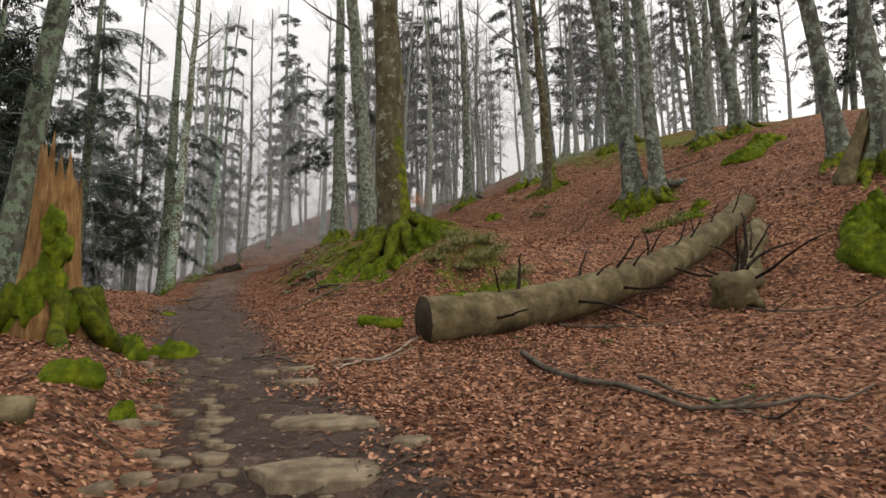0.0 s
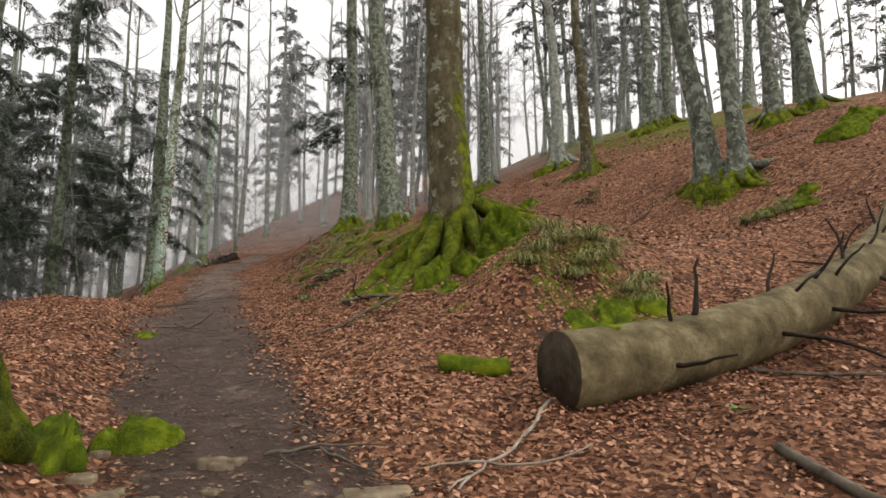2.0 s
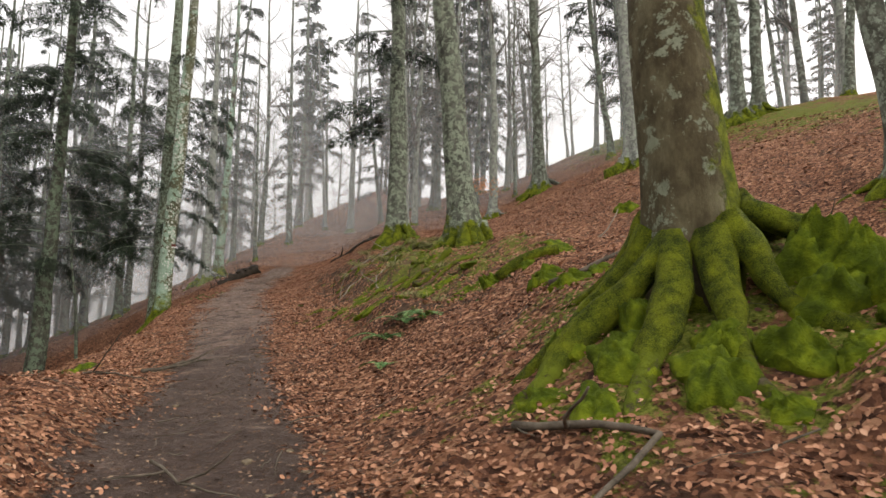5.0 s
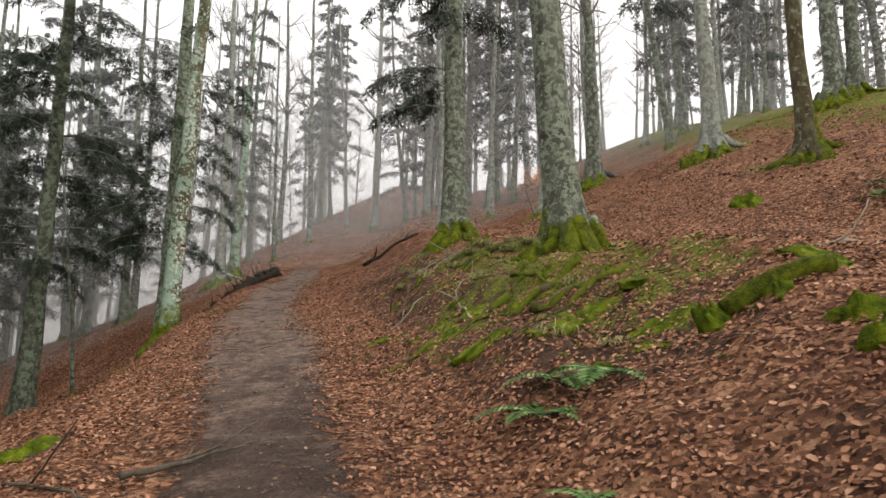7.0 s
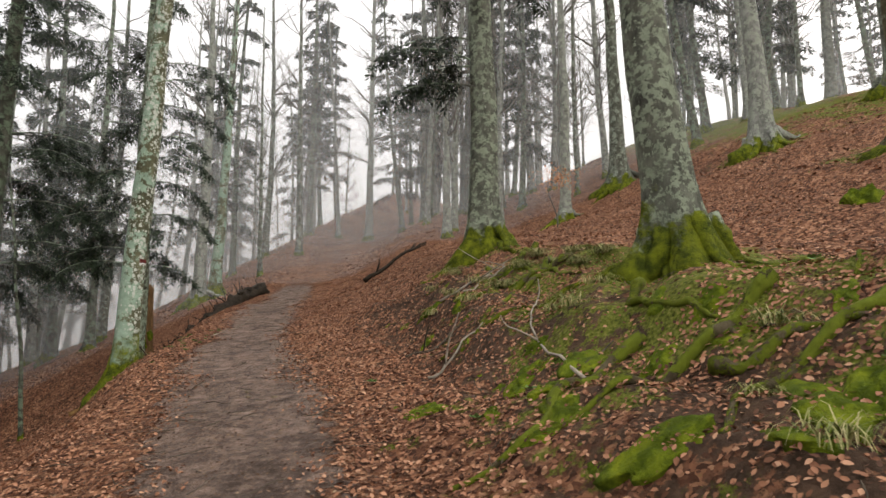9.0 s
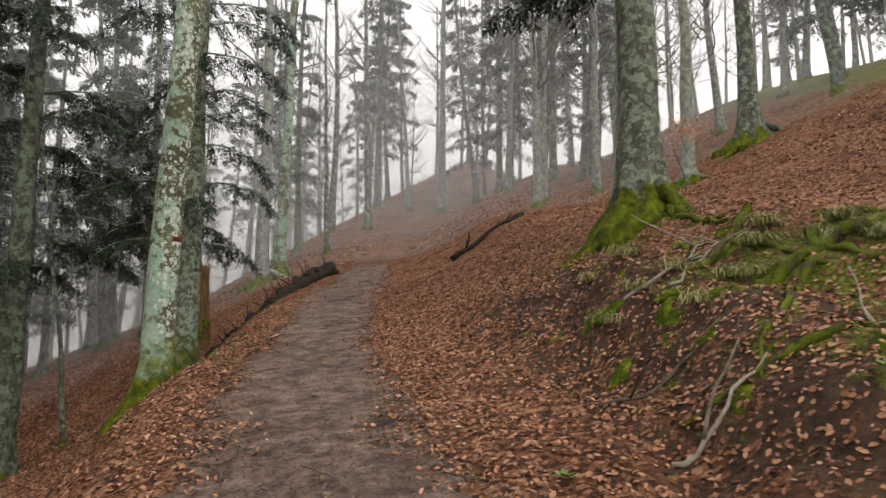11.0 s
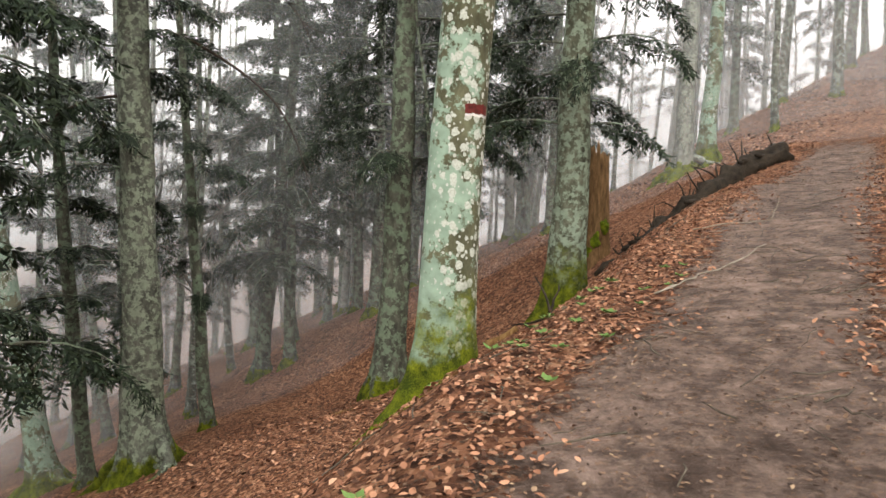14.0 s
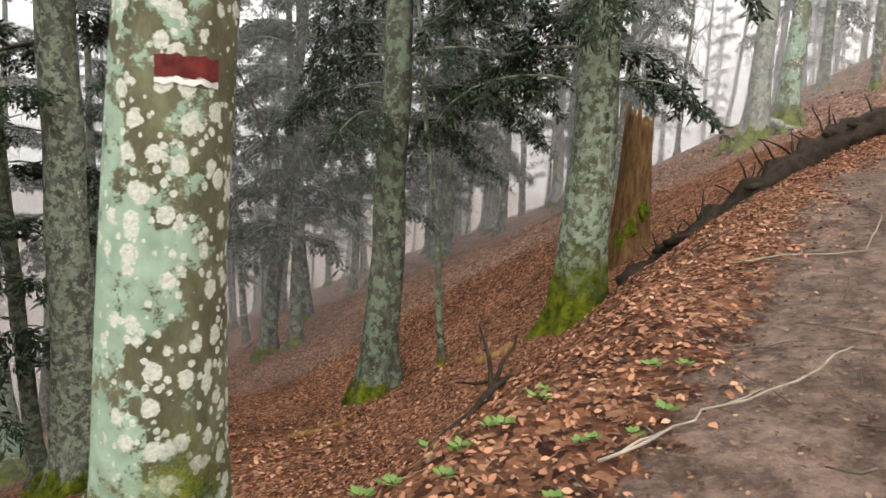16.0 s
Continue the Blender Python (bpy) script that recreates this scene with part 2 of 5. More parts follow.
def ground_material():
    """Leaf-strewn forest soil, with the muddy trail and the mossy patches given by the sheet's own masks."""
    m, n, l, b = material("forest_floor", 0.88)
    def mask(name):
        a = n.new("ShaderNodeAttribute")
        a.attribute_name = name
        return a.outputs["Fac"]
    v = n.new("ShaderNodeTexVoronoi")
    v.inputs["Scale"].default_value = 24
    c = n.new("ShaderNodeTexCoord")
    warp = n.new("ShaderNodeTexNoise")
    warp.inputs["Scale"].default_value = 9
    l.new(c.outputs["Object"], warp.inputs["Vector"])
    add = n.new("ShaderNodeMix")
    add.data_type = "VECTOR"
    add.inputs[0].default_value = 0.12
    l.new(c.outputs["Object"], add.inputs[4])
    l.new(warp.outputs["Color"], add.inputs[5])
    l.new(add.outputs[1], v.inputs["Vector"])
    sep = n.new("ShaderNodeSeparateColor")
    l.new(v.outputs["Color"], sep.inputs[0])
    leaf = ramp(n, l, sep.outputs[0], [(0.0, (0.05, 0.021, 0.012)), (0.35, (0.16, 0.071, 0.04)), (0.75, (0.33, 0.155, 0.083)), (1.0, (0.52, 0.29, 0.17))])
    patch = ramp(n, l, tex(n, l, "noise", 0.5, 6, 0.6), [(0.3, (0.55, 0.5, 0.5)), (0.65, (1, 1, 1))])
    tint = n.new("ShaderNodeMix")
    tint.data_type, tint.blend_type = "RGBA", "MULTIPLY"
    tint.inputs[0].default_value = 1.0
    l.new(leaf, tint.inputs[6])
    l.new(patch, tint.inputs[7])
    # damp humus showing through where the leaves lie thin
    thin = step(n, l, tex(n, l, "noise", 2.3, 8, 0.72), 0.53, 0.64)
    litter = mix(n, l, calc(n, l, "MULTIPLY", thin, 0.62), tint.outputs[2], (0.05, 0.03, 0.02))
    mud = ramp(n, l, tex(n, l, "noise", 4.3, 12, 0.8), [(0.3, (0.03, 0.02, 0.016)), (0.45, (0.10, 0.068, 0.053)), (0.58, (0.255, 0.178, 0.142)), (0.75, (0.42, 0.31, 0.25))])
    flecks = step(n, l, tex(n, l, "noise", 22, 6, 0.75), 0.56, 0.64)
    mud = mix(n, l, calc(n, l, "MULTIPLY", flecks, 0.65), mud, (0.26, 0.15, 0.09))
    wetter = step(n, l, calc(n, l, "ADD", tex(n, l, "noise", 1.6, 7, 0.7), calc(n, l, "MULTIPLY", mask("wet"), 0.24)), 0.5, 0.7)
    mud = mix(n, l, calc(n, l, "MULTIPLY", wetter, 0.8), mud, (0.046, 0.029, 0.022))
    soil = ramp(n, l, tex(n, l, "noise", 6, 7, 0.65), [(0.3, (0.03, 0.019, 0.012)), (0.7, (0.13, 0.078, 0.05))])
    turf = ramp(n, l, tex(n, l, "noise", 30, 5), [(0.3, (0.035, 0.048, 0.006)), (0.5, (0.125, 0.145, 0.018)), (0.75, (0.25, 0.24, 0.06))])
    edge = tex(n, l, "noise", 5, 8, 0.7)
    rough_edge = calc(n, l, "MULTIPLY", calc(n, l, "SUBTRACT", edge, 0.5), 2.6)
    bare = step(n, l, calc(n, l, "ADD", mask("bare"), rough_edge), 0.45, 0.7)
    trail = step(n, l, calc(n, l, "ADD", mask("trail"), rough_edge), 0.35, 0.65)
    tufts = calc(n, l, "MULTIPLY", calc(n, l, "SUBTRACT", tex(n, l, "noise", 2.2, 9, 0.75), 0.5), 3.2)
    moss = step(n, l, calc(n, l, "ADD", mask("moss"), tufts), 0.5, 0.72)
    col = mix(n, l, bare, litter, soil)
    col = mix(n, l, moss, col, turf)
    col = mix(n, l, trail, col, mud)
    l.new(col, b.inputs["Base Color"])
    wet = n.new("ShaderNodeMapRange")
    wet.inputs["To Min"].default_value, wet.inputs["To Max"].default_value = 0.85, 0.55
    l.new(trail, wet.inputs["Value"])
    l.new(wet.outputs[0], b.inputs["Roughness"])
    h = calc(n, l, "ADD", calc(n, l, "MULTIPLY", sep.outputs[1], calc(n, l, "SUBTRACT", 1.0, trail)), tex(n, l, "noise", 14, 8, 0.7))
    bump(n, l, b, h, 1.0, 0.07)
    return m


floor_mat = ground_material()


# Painted haze: a mostly clear surface with a pale grey veil mixed in.
def haze_sheet_material(thin, thick):
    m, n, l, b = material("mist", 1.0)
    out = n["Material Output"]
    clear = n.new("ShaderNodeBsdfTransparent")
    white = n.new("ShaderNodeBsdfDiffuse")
    # grey chosen to look like dim haze under the trees
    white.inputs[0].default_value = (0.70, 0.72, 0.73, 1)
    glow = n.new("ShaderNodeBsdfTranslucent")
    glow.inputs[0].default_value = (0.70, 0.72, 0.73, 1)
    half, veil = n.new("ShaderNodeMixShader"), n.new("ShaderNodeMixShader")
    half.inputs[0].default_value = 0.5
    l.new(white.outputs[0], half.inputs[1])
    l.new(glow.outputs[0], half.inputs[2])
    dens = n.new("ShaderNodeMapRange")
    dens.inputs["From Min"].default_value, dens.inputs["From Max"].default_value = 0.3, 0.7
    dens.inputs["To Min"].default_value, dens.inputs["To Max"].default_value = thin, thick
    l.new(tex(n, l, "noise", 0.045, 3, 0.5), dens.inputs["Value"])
    # the veil fades with height, so the sky above stays bright
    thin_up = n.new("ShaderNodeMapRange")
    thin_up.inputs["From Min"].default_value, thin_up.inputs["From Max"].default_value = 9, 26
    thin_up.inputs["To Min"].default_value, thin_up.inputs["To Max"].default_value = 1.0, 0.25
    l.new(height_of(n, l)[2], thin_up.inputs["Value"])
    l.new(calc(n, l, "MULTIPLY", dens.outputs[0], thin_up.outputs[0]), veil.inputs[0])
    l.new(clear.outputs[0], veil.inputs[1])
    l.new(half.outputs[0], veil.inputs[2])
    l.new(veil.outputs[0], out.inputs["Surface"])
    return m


# haze imitated by veils that grow denser from sheet to sheet
haze_sheet_mats = [haze_sheet_material(a, 1.6 * a) for a in (0.11, 0.13, 0.17, 0.22, 0.3, 0.42)]

# ---- the lie of the land ----
TRAIL_Y = (-30, -4, 0, 4, 8, 12.5, 17.7, 22.8, 26.6, 33, 42, 52, 70, 120)
TRAIL_X = (7, 1.0, 0.1, -1.0, -2.7, -4.4, -5.95, -7.5, -8.7, -10.0, -11.2, -11.5, -9.0, 0)


def trail_x(y):
    return np.interp(y, TRAIL_Y, TRAIL_X)


def smooth(a, b, v):
    t = np.clip((v - a) / (b - a), 0, 1)
    return t * t * (3 - 2 * t)


def soft(v, k):
    return 0.5 * (v + np.sqrt(v * v + k * k))


rng = np.random.default_rng(5)
WAVES = [(rng.normal(0, 1), rng.normal(0, 1), rng.uniform(0, 6.3), a, k) for a, k in ((0.06, 0.9), (0.06, 1.1), (0.05, 1.6), (0.04, 2.3), (0.028, 3.4), (0.022, 4.6), (0.016, 7), (0.012, 9), (0.01, 13))]


def ripples(x, y):
    s = 0
    for u, v, p, a, k in WAVES:
        q = math.hypot(u, v)
        s = s + a * np.sin(k * (u * x + v * y) / q + p)
    return s


def land(x, y):
    d = x - trail_x(y)
    z = 0.38 + 0.2 * smooth(2, 9, y) + 0.165 * y + 0.14 * (soft(y - 42, 5) - soft(y - 85, 5)) * (0.3 + 0.7 * smooth(-16, -5, d))
    bank = 1.5 * smooth(0.9, 5.2, d) * smooth(9.5, 14.5, y)
    hill = 0.46 * (soft(d - 8.3, 2.5) - soft(d - 21.8, 5) * 0.9) * (0.64 + 0.3 * smooth(12, 30, y) + 0.18 * smooth(28, 40, y))
    knoll = 0.4 * np.exp(-((x + 0.6) ** 2 / 4.5 + (y - 12.8) ** 2 / 6.5))
    slope = -0.37 * soft(-d - 1.5 - 3.0 * (1 - smooth(9, 19, y)), 1.6) - 1.35 * smooth(1.25, 4.1, -d) * smooth(18, 26, y) * (1 - 0.85 * smooth(35, 41, y))
    slope = slope + 0.085 * (soft(y - 44, 3) - soft(y - 85, 5)) * smooth(1.0, 4.5, -d)
    hollow = -0.75 * np.exp(-((x + 19.4) / 3.6) ** 2 - ((y - 35) / 4) ** 2) - 1.05 * np.exp(-((d - 10.2) / 3.4) ** 2 - ((y - 19) / 6) ** 2)
    # the turf hump beside the mossy beech, steep on the trail's side
    hump = 0.42 * np.exp(-(((x - 0.15) * 0.75 + (y - 11.45) * 0.55) / 0.85) ** 4 - (((y - 11.45) * 0.8 - (x - 0.15) * 0.5) / 0.55) ** 4)
    # the uneven face of the bank below the two trees: ledges and hollows
    face = smooth(1.2, 2.4, d) * (1 - smooth(4.5, 6.0, d)) * smooth(16, 18.5, y) * (1 - smooth(27.5, 30, y))
    ledges = 0.11 * np.sin(2.6 * d + 1.1 * np.sin(0.9 * y) + 0.5 * y) + 0.06 * np.sin(5.3 * d - 1.9 * y + 2 * np.sin(1.3 * y)) + 0.035 * np.sin(9.1 * d + 4.3 * y)
    rim = 0.33 * smooth(0.6, 1.5, -d) * (1 - smooth(13, 19, y))
    calm = 1 - 0.65 * np.exp(-(d / 1.1) ** 2)
    return z + bank + hill + knoll + slope + hollow + hump + face * ledges + rim + ripples(x, y) * calm * 0.8


def ground_z(x, y):
    return float(land(np.array(float(x)), np.array(float(y))))


# ---- building helpers ----
def part(name, geo, mat, parent=None, label="", smooth_shade=True):
    """Links a (vertices, faces) pair as one mesh object, under a thing or by itself."""
    verts, faces = geo
    me = bpy.data.meshes.new(name)
    me.from_pydata([tuple(v) for v in verts], [], faces)
    me.materials.append(mat)
    if smooth_shade:
        me.shade_smooth()
    ob = new(name, me)
    ob.parent = parent
    if label:
        ob["label"] = label
    return ob


def quick_mesh(name, verts, faces, mat, flat=False):
    """A mesh from numpy arrays: vertices (n, 3) and faces of one size (m, k)."""
    me = bpy.data.meshes.new(name)
    k = faces.shape[1]
    me.vertices.add(len(verts))
    me.vertices.foreach_set("co", np.ascontiguousarray(verts, dtype=np.float32).ravel())
    me.loops.add(faces.size)
    me.loops.foreach_set("vertex_index", faces.astype(np.int32).ravel())
    me.polygons.add(len(faces))
    me.polygons.foreach_set("loop_start", np.arange(0, faces.size, k, dtype=np.int32))
    me.update(calc_edges=True)
    me.materials.append(mat)
    if not flat:
        me.shade_smooth()
    return me


def join(*geos):
    verts, faces = [], []
    for v, f in geos:
        o = len(verts)
        verts.extend(v)
        faces.extend([tuple(i + o for i in q) for q in f])
    return verts, faces


def tube(points, radii, sides=8, rough=0.0, freq=3.0, cap=True, lobes=None, seed=0.0):
    """A bent, tapered, uneven tube. lobes(angle, along) scales its radius."""
    pts = [Vector(p) for p in points]
    verts, faces = [], []
    side = None
    for k, p in enumerate(pts):
        along = (pts[min(k + 1, len(pts) - 1)] - pts[max(k - 1, 0)]).normalized()
        if side is None:
            side = along.orthogonal().normalized() if abs(along.z) < 0.8 else Vector((1, 0, 0))
        side = (side - along * side.dot(along)).normalized()
        other = along.cross(side)
        for j in range(sides):
            a = 2 * math.pi * j / sides
            r = radii[k]
            if lobes:
                r *= lobes(a, k / max(1, len(pts) - 1), p.z)
            v = p + (side * math.cos(a) + other * math.sin(a)) * r
            if rough:
                v += (v - p) * rough * (noise.noise(v * freq + Vector((seed, 0, 0))) + 0.5 * noise.noise(v * freq * 2.7 + Vector((seed, 4, 0))))
            verts.append(v)
    for k in range(len(pts) - 1):
        for j in range(sides):
            a, b = k * sides + j, k * sides + (j + 1) % sides
            faces.append((a, b, b + sides, a + sides))
    if cap:
        n = len(verts)
        verts.append(pts[0]), verts.append(pts[-1])
        for j in range(sides):
            faces.append((n, (j + 1) % sides, j))
            o = (len(pts) - 1) * sides
            faces.append((n + 1, o + j, o + (j + 1) % sides))
    return verts, faces


def anchor(name, x, y, z=None, label="", category="", group="", kind=""):
    """An empty at a thing's foot."""
    e = new(name)
    e.location = (x, y, ground_z(x, y) if z is None else z)
    e.empty_display_size = 0.2
    return tagged(e, label, category, group, kind)


# ---- trees ----
def crooked(rnd, start, way, length, steps, wander, lift=0.0):
    p, w = Vector(start), Vector(way).normalized()
    pts = [p.copy()]
    for _ in range(steps):
        w = (w + Vector((rnd.gauss(0, wander), rnd.gauss(0, wander), rnd.gauss(0, wander) + lift))).normalized()
        p = p + w * (length / steps)
        pts.append(p.copy())
    return pts


def bare_branches(rnd, spine, first, count, reach, thick, levels=3, light=False):
    """Bare limbs and twigs along a trunk's spine, from the height first up."""
    geos = []
    top = spine[-1].z

    def grow(start, way, length, radius, level):
        steps = (5 if level < 2 else 3) - (2 if light and level else 0)
        pts = crooked(rnd, start, way, length, steps, 0.16, 0.05)
        rad = [radius * (1 - 0.8 * k / steps) for k in range(steps + 1)]
        geos.append(tube(pts, rad, 5 if level == 0 else 3, cap=False))
        if level + 1 < levels:
            for _ in range(rnd.randint(4, 6 - light) if level == 0 else rnd.randint(3 - light, 4 - light)):
                k = rnd.randint(1, steps)
                w = (pts[k] - pts[k - 1]).normalized() + Vector((rnd.gauss(0, 0.6), rnd.gauss(0, 0.6), rnd.gauss(0.15, 0.4)))
                grow(pts[k], w, length * rnd.uniform(0.35, 0.6), max(rad[k] * 0.6, 0.004), level + 1)

    for _ in range(count):
        h = rnd.uniform(first, top * 0.98)
        k = min(range(len(spine)), key=lambda i: abs(spine[i].z - h))
        a = rnd.uniform(0, 6.3)
        up = rnd.uniform(0.5, 1.3)
        grow(spine[k], (math.cos(a), math.sin(a), up), reach * rnd.uniform(0.5, 1.0) * (1.15 - 0.5 * h / top), thick * rnd.uniform(0.4, 1.0) * (1.2 - 0.8 * h / top), 0)
    return join(*geos)


def blade(verts, faces, p, w, side, length, width):
    o = len(verts)
    verts += [p, p + w * length * 0.5 + side * width, p + w * length, p + w * length * 0.5 - side * width]
    faces.append((o, o + 1, o + 2, o + 3))


def fir_bough(rnd, start, angle, length, droop, dense=1.0, coarse=1.0):
    """A drooping fir bough: a bent stick, side twigs and sprays of needles."""
    verts, faces, sticks = [], [], []
    way = Vector((math.cos(angle), math.sin(angle), 0.25))
    p, w = Vector(start), way.normalized()
    pts = [p.copy()]
    steps = 7
    for k in range(steps):
        w = (w + Vector((rnd.gauss(0, 0.07), rnd.gauss(0, 0.07), -droop * (0.06 + 0.05 * k)))).normalized()
        p = p + w * length / steps
        pts.append(p.copy())
    sticks.append(tube(pts, [0.022 * (1 - 0.8 * k / steps) * (0.5 + length / 3) for k in range(steps + 1)], 4, cap=False))
    across = w.cross(Vector((0, 0, 1))).normalized()
    for k in range(2, steps + 1):
        for s in (-1, 1, -1, 1, -1, 1):
            if rnd.random() > dense:
                continue
            size = length * (0.36 - 0.03 * k) * rnd.uniform(0.6, 1.2)
            tw = ((pts[k] - pts[k - 1]).normalized() * 0.7 + across * s * rnd.uniform(0.5, 1.1) + Vector((0, 0, rnd.uniform(-0.75, -0.05)))).normalized()
            base = pts[k - 1].lerp(pts[k], rnd.random())
            q, bits = base.copy(), max(3, int(size / (0.038 * coarse)))
            for i in range(bits):
                q = q + tw * size / bits
                tw = (tw + Vector((rnd.gauss(0, 0.08), rnd.gauss(0, 0.08), -0.07))).normalized()
                out = tw.cross(Vector((rnd.gauss(0, 0.4), rnd.gauss(0, 0.4), 1))).normalized()
                for e in (-1, 1):
                    dirn = (tw * 0.8 + out * e * rnd.uniform(0.5, 1.1) + Vector((0, 0, rnd.gauss(-0.1, 0.25)))).normalized()
                    blade(verts, faces, q, dirn, dirn.cross(out.cross(tw) + Vector((rnd.gauss(0, .5), 0, 0))).normalized(), coarse ** 0.7 * rnd.uniform(0.07, 0.15), coarse * rnd.uniform(0.007, 0.015))
    return join(*sticks), (verts, faces)


def trunk_geo(rnd, height, diam, lean, bend, flare, sides=20, rings=40, roots=6, fork=None, rough=0.05):
    """The trunk's tube and its spine, from 0.9 m below ground up."""
    spine, rad = [], []
    ph = rnd.uniform(0, 6.3)
    for k in range(rings + 1):
        u = (k / rings) ** 1.6
        z = -0.9 + u * (height + 0.9)
        s = max(z, 0) / height
        wob = bend * math.sin(s * 4.2 + ph)
        spine.append(Vector((lean[0] * max(z, 0) + wob * math.cos(ph) + 0.02 * math.sin(z * 1.7 + ph), lean[1] * max(z, 0) + wob * math.sin(ph) + 0.02 * math.cos(z * 2.1), z)))
        taper = 1.04 - 0.82 * s ** 0.9
        rad.append(diam / 2 * max(taper, 0.06) * (1 + flare * math.exp(-max(z, -0.2) / (0.45 * diam + 0.12))))
    base = spine[0].copy()
    off = Vector((spine[6].x, spine[6].y, 0))
    for p in spine:
        p -= off
    phases = [rnd.uniform(0, 6.3) for _ in range(3)]

    def lobes(a, u, z):
        k = math.exp(-max(z, -0.1) / (0.9 * diam + 0.1))
        return 1 + k * flare * 0.55 * (math.sin(roots * a + phases[0]) * 0.6 + math.sin((roots - 2) * a + phases[1]) * 0.4) + 0.035 * math.sin(2 * a + phases[2] + z * 0.5)

    return tube(spine, rad, sides, rough, 2.2 / max(diam, 0.2), lobes=lobes, seed=ph * 10), spine, rad


def root_geo(rnd, diam, angle, length, radius, foot):
    """A surface root that runs out from the trunk's foot along the ground; foot: the tree's place."""
    pts, rad, steps = [], [], 10
    a = angle
    x, y = math.cos(a) * diam * 0.42, math.sin(a) * diam * 0.42
    for k in range(steps + 1):
        u = k / steps
        z = ground_z(foot[0] + x, foot[1] + y) - foot[2] + 0.55 * diam * (1 - u) ** 3 + radius * 0.3 * (1 - u) - 0.05 * u
        pts.append((x, y, z))
        rad.append(radius * (1.15 - u) * (1 + 0.28 * math.sin(6 * u + 3 * angle)) + 0.012)
        a += rnd.gauss(0, 0.3)
        x, y = x + math.cos(a) * length / steps, y + math.sin(a) * length / steps
    return tube(pts, rad, 12, 0.42, 5, seed=angle)


def tree(name, x, y, diam, height, lean, mat, label, category, seed, bend=0.25, flare=0.9, roots=0, branches=14, first=7.0, reach=4.0, boughs=(), group="", dz=0.0, root_len=1.1, sticks=0, leader=None, root_mat=None, sides=20):
    rnd = random.Random(seed)
    foot = anchor(name, x, y, ground_z(x, y) + dz, label, category, group)
    geo, spine, rad = trunk_geo(rnd, height, diam, lean, bend, flare, sides=sides)
    part("trunk", geo, mat, foot)
    for k in range(roots):
        a = 6.28 * k / roots + rnd.uniform(-0.3, 0.3)
        part("root", root_geo(rnd, diam * (1 + flare * 0.4), a, root_len * rnd.uniform(0.6, 1.2), diam * rnd.uniform(0.13, 0.2), foot.location), root_mat or mat, foot)
    if leader:
        h, way, length, r = leader
        k = min(range(len(spine)), key=lambda i: abs(spine[i].z - h))
        pts = crooked(rnd, spine[k], way, length, 12, 0.06, 0.03)
        part("limb", tube(pts, [r * (1 - 0.75 * i / 12) for i in range(13)], 12, 0.06, 4), mat, foot)
    if branches:
        part("crown", bare_branches(rnd, spine, first, branches, reach, diam * 0.16), branch_mat, foot, "bare winter branches and twigs")
    for _ in range(sticks):
        h = rnd.uniform(1.4, 6)
        k = min(range(len(spine)), key=lambda i: abs(spine[i].z - h))
        a = rnd.uniform(0, 6.3)
        part("dead_branch", tube(crooked(rnd, spine[k], (math.cos(a), math.sin(a), rnd.uniform(-0.2, 0.3)), rad[k] + rnd.uniform(0.2, 0.9), 5, 0.1), [0.014, 0.012, 0.01, 0.008, 0.006, 0.003], 4), branch_mat, foot)
    for h, angle, length, droop in boughs:
        k = min(range(len(spine)), key=lambda i: abs(spine[i].z - h))
        st, (v, f) = fir_bough(rnd, spine[k], angle, length, droop, 1.0, 1.6)
        bough = part("bough", st, fir_bark, foot, "dark drooping fir bough")
        part("needle_spray", (v, f), needle_mat, bough, smooth_shade=False)
    return foot


# ---- the forest floor, one sheet to the horizon ----
def spaced(stops):
    """Grid lines whose spacing changes from stretch to stretch."""
    out = []
    for a, b, s in stops:
        out += list(np.arange(a, b - 1e-6, s))
    return np.array(out + [stops[-1][1]])


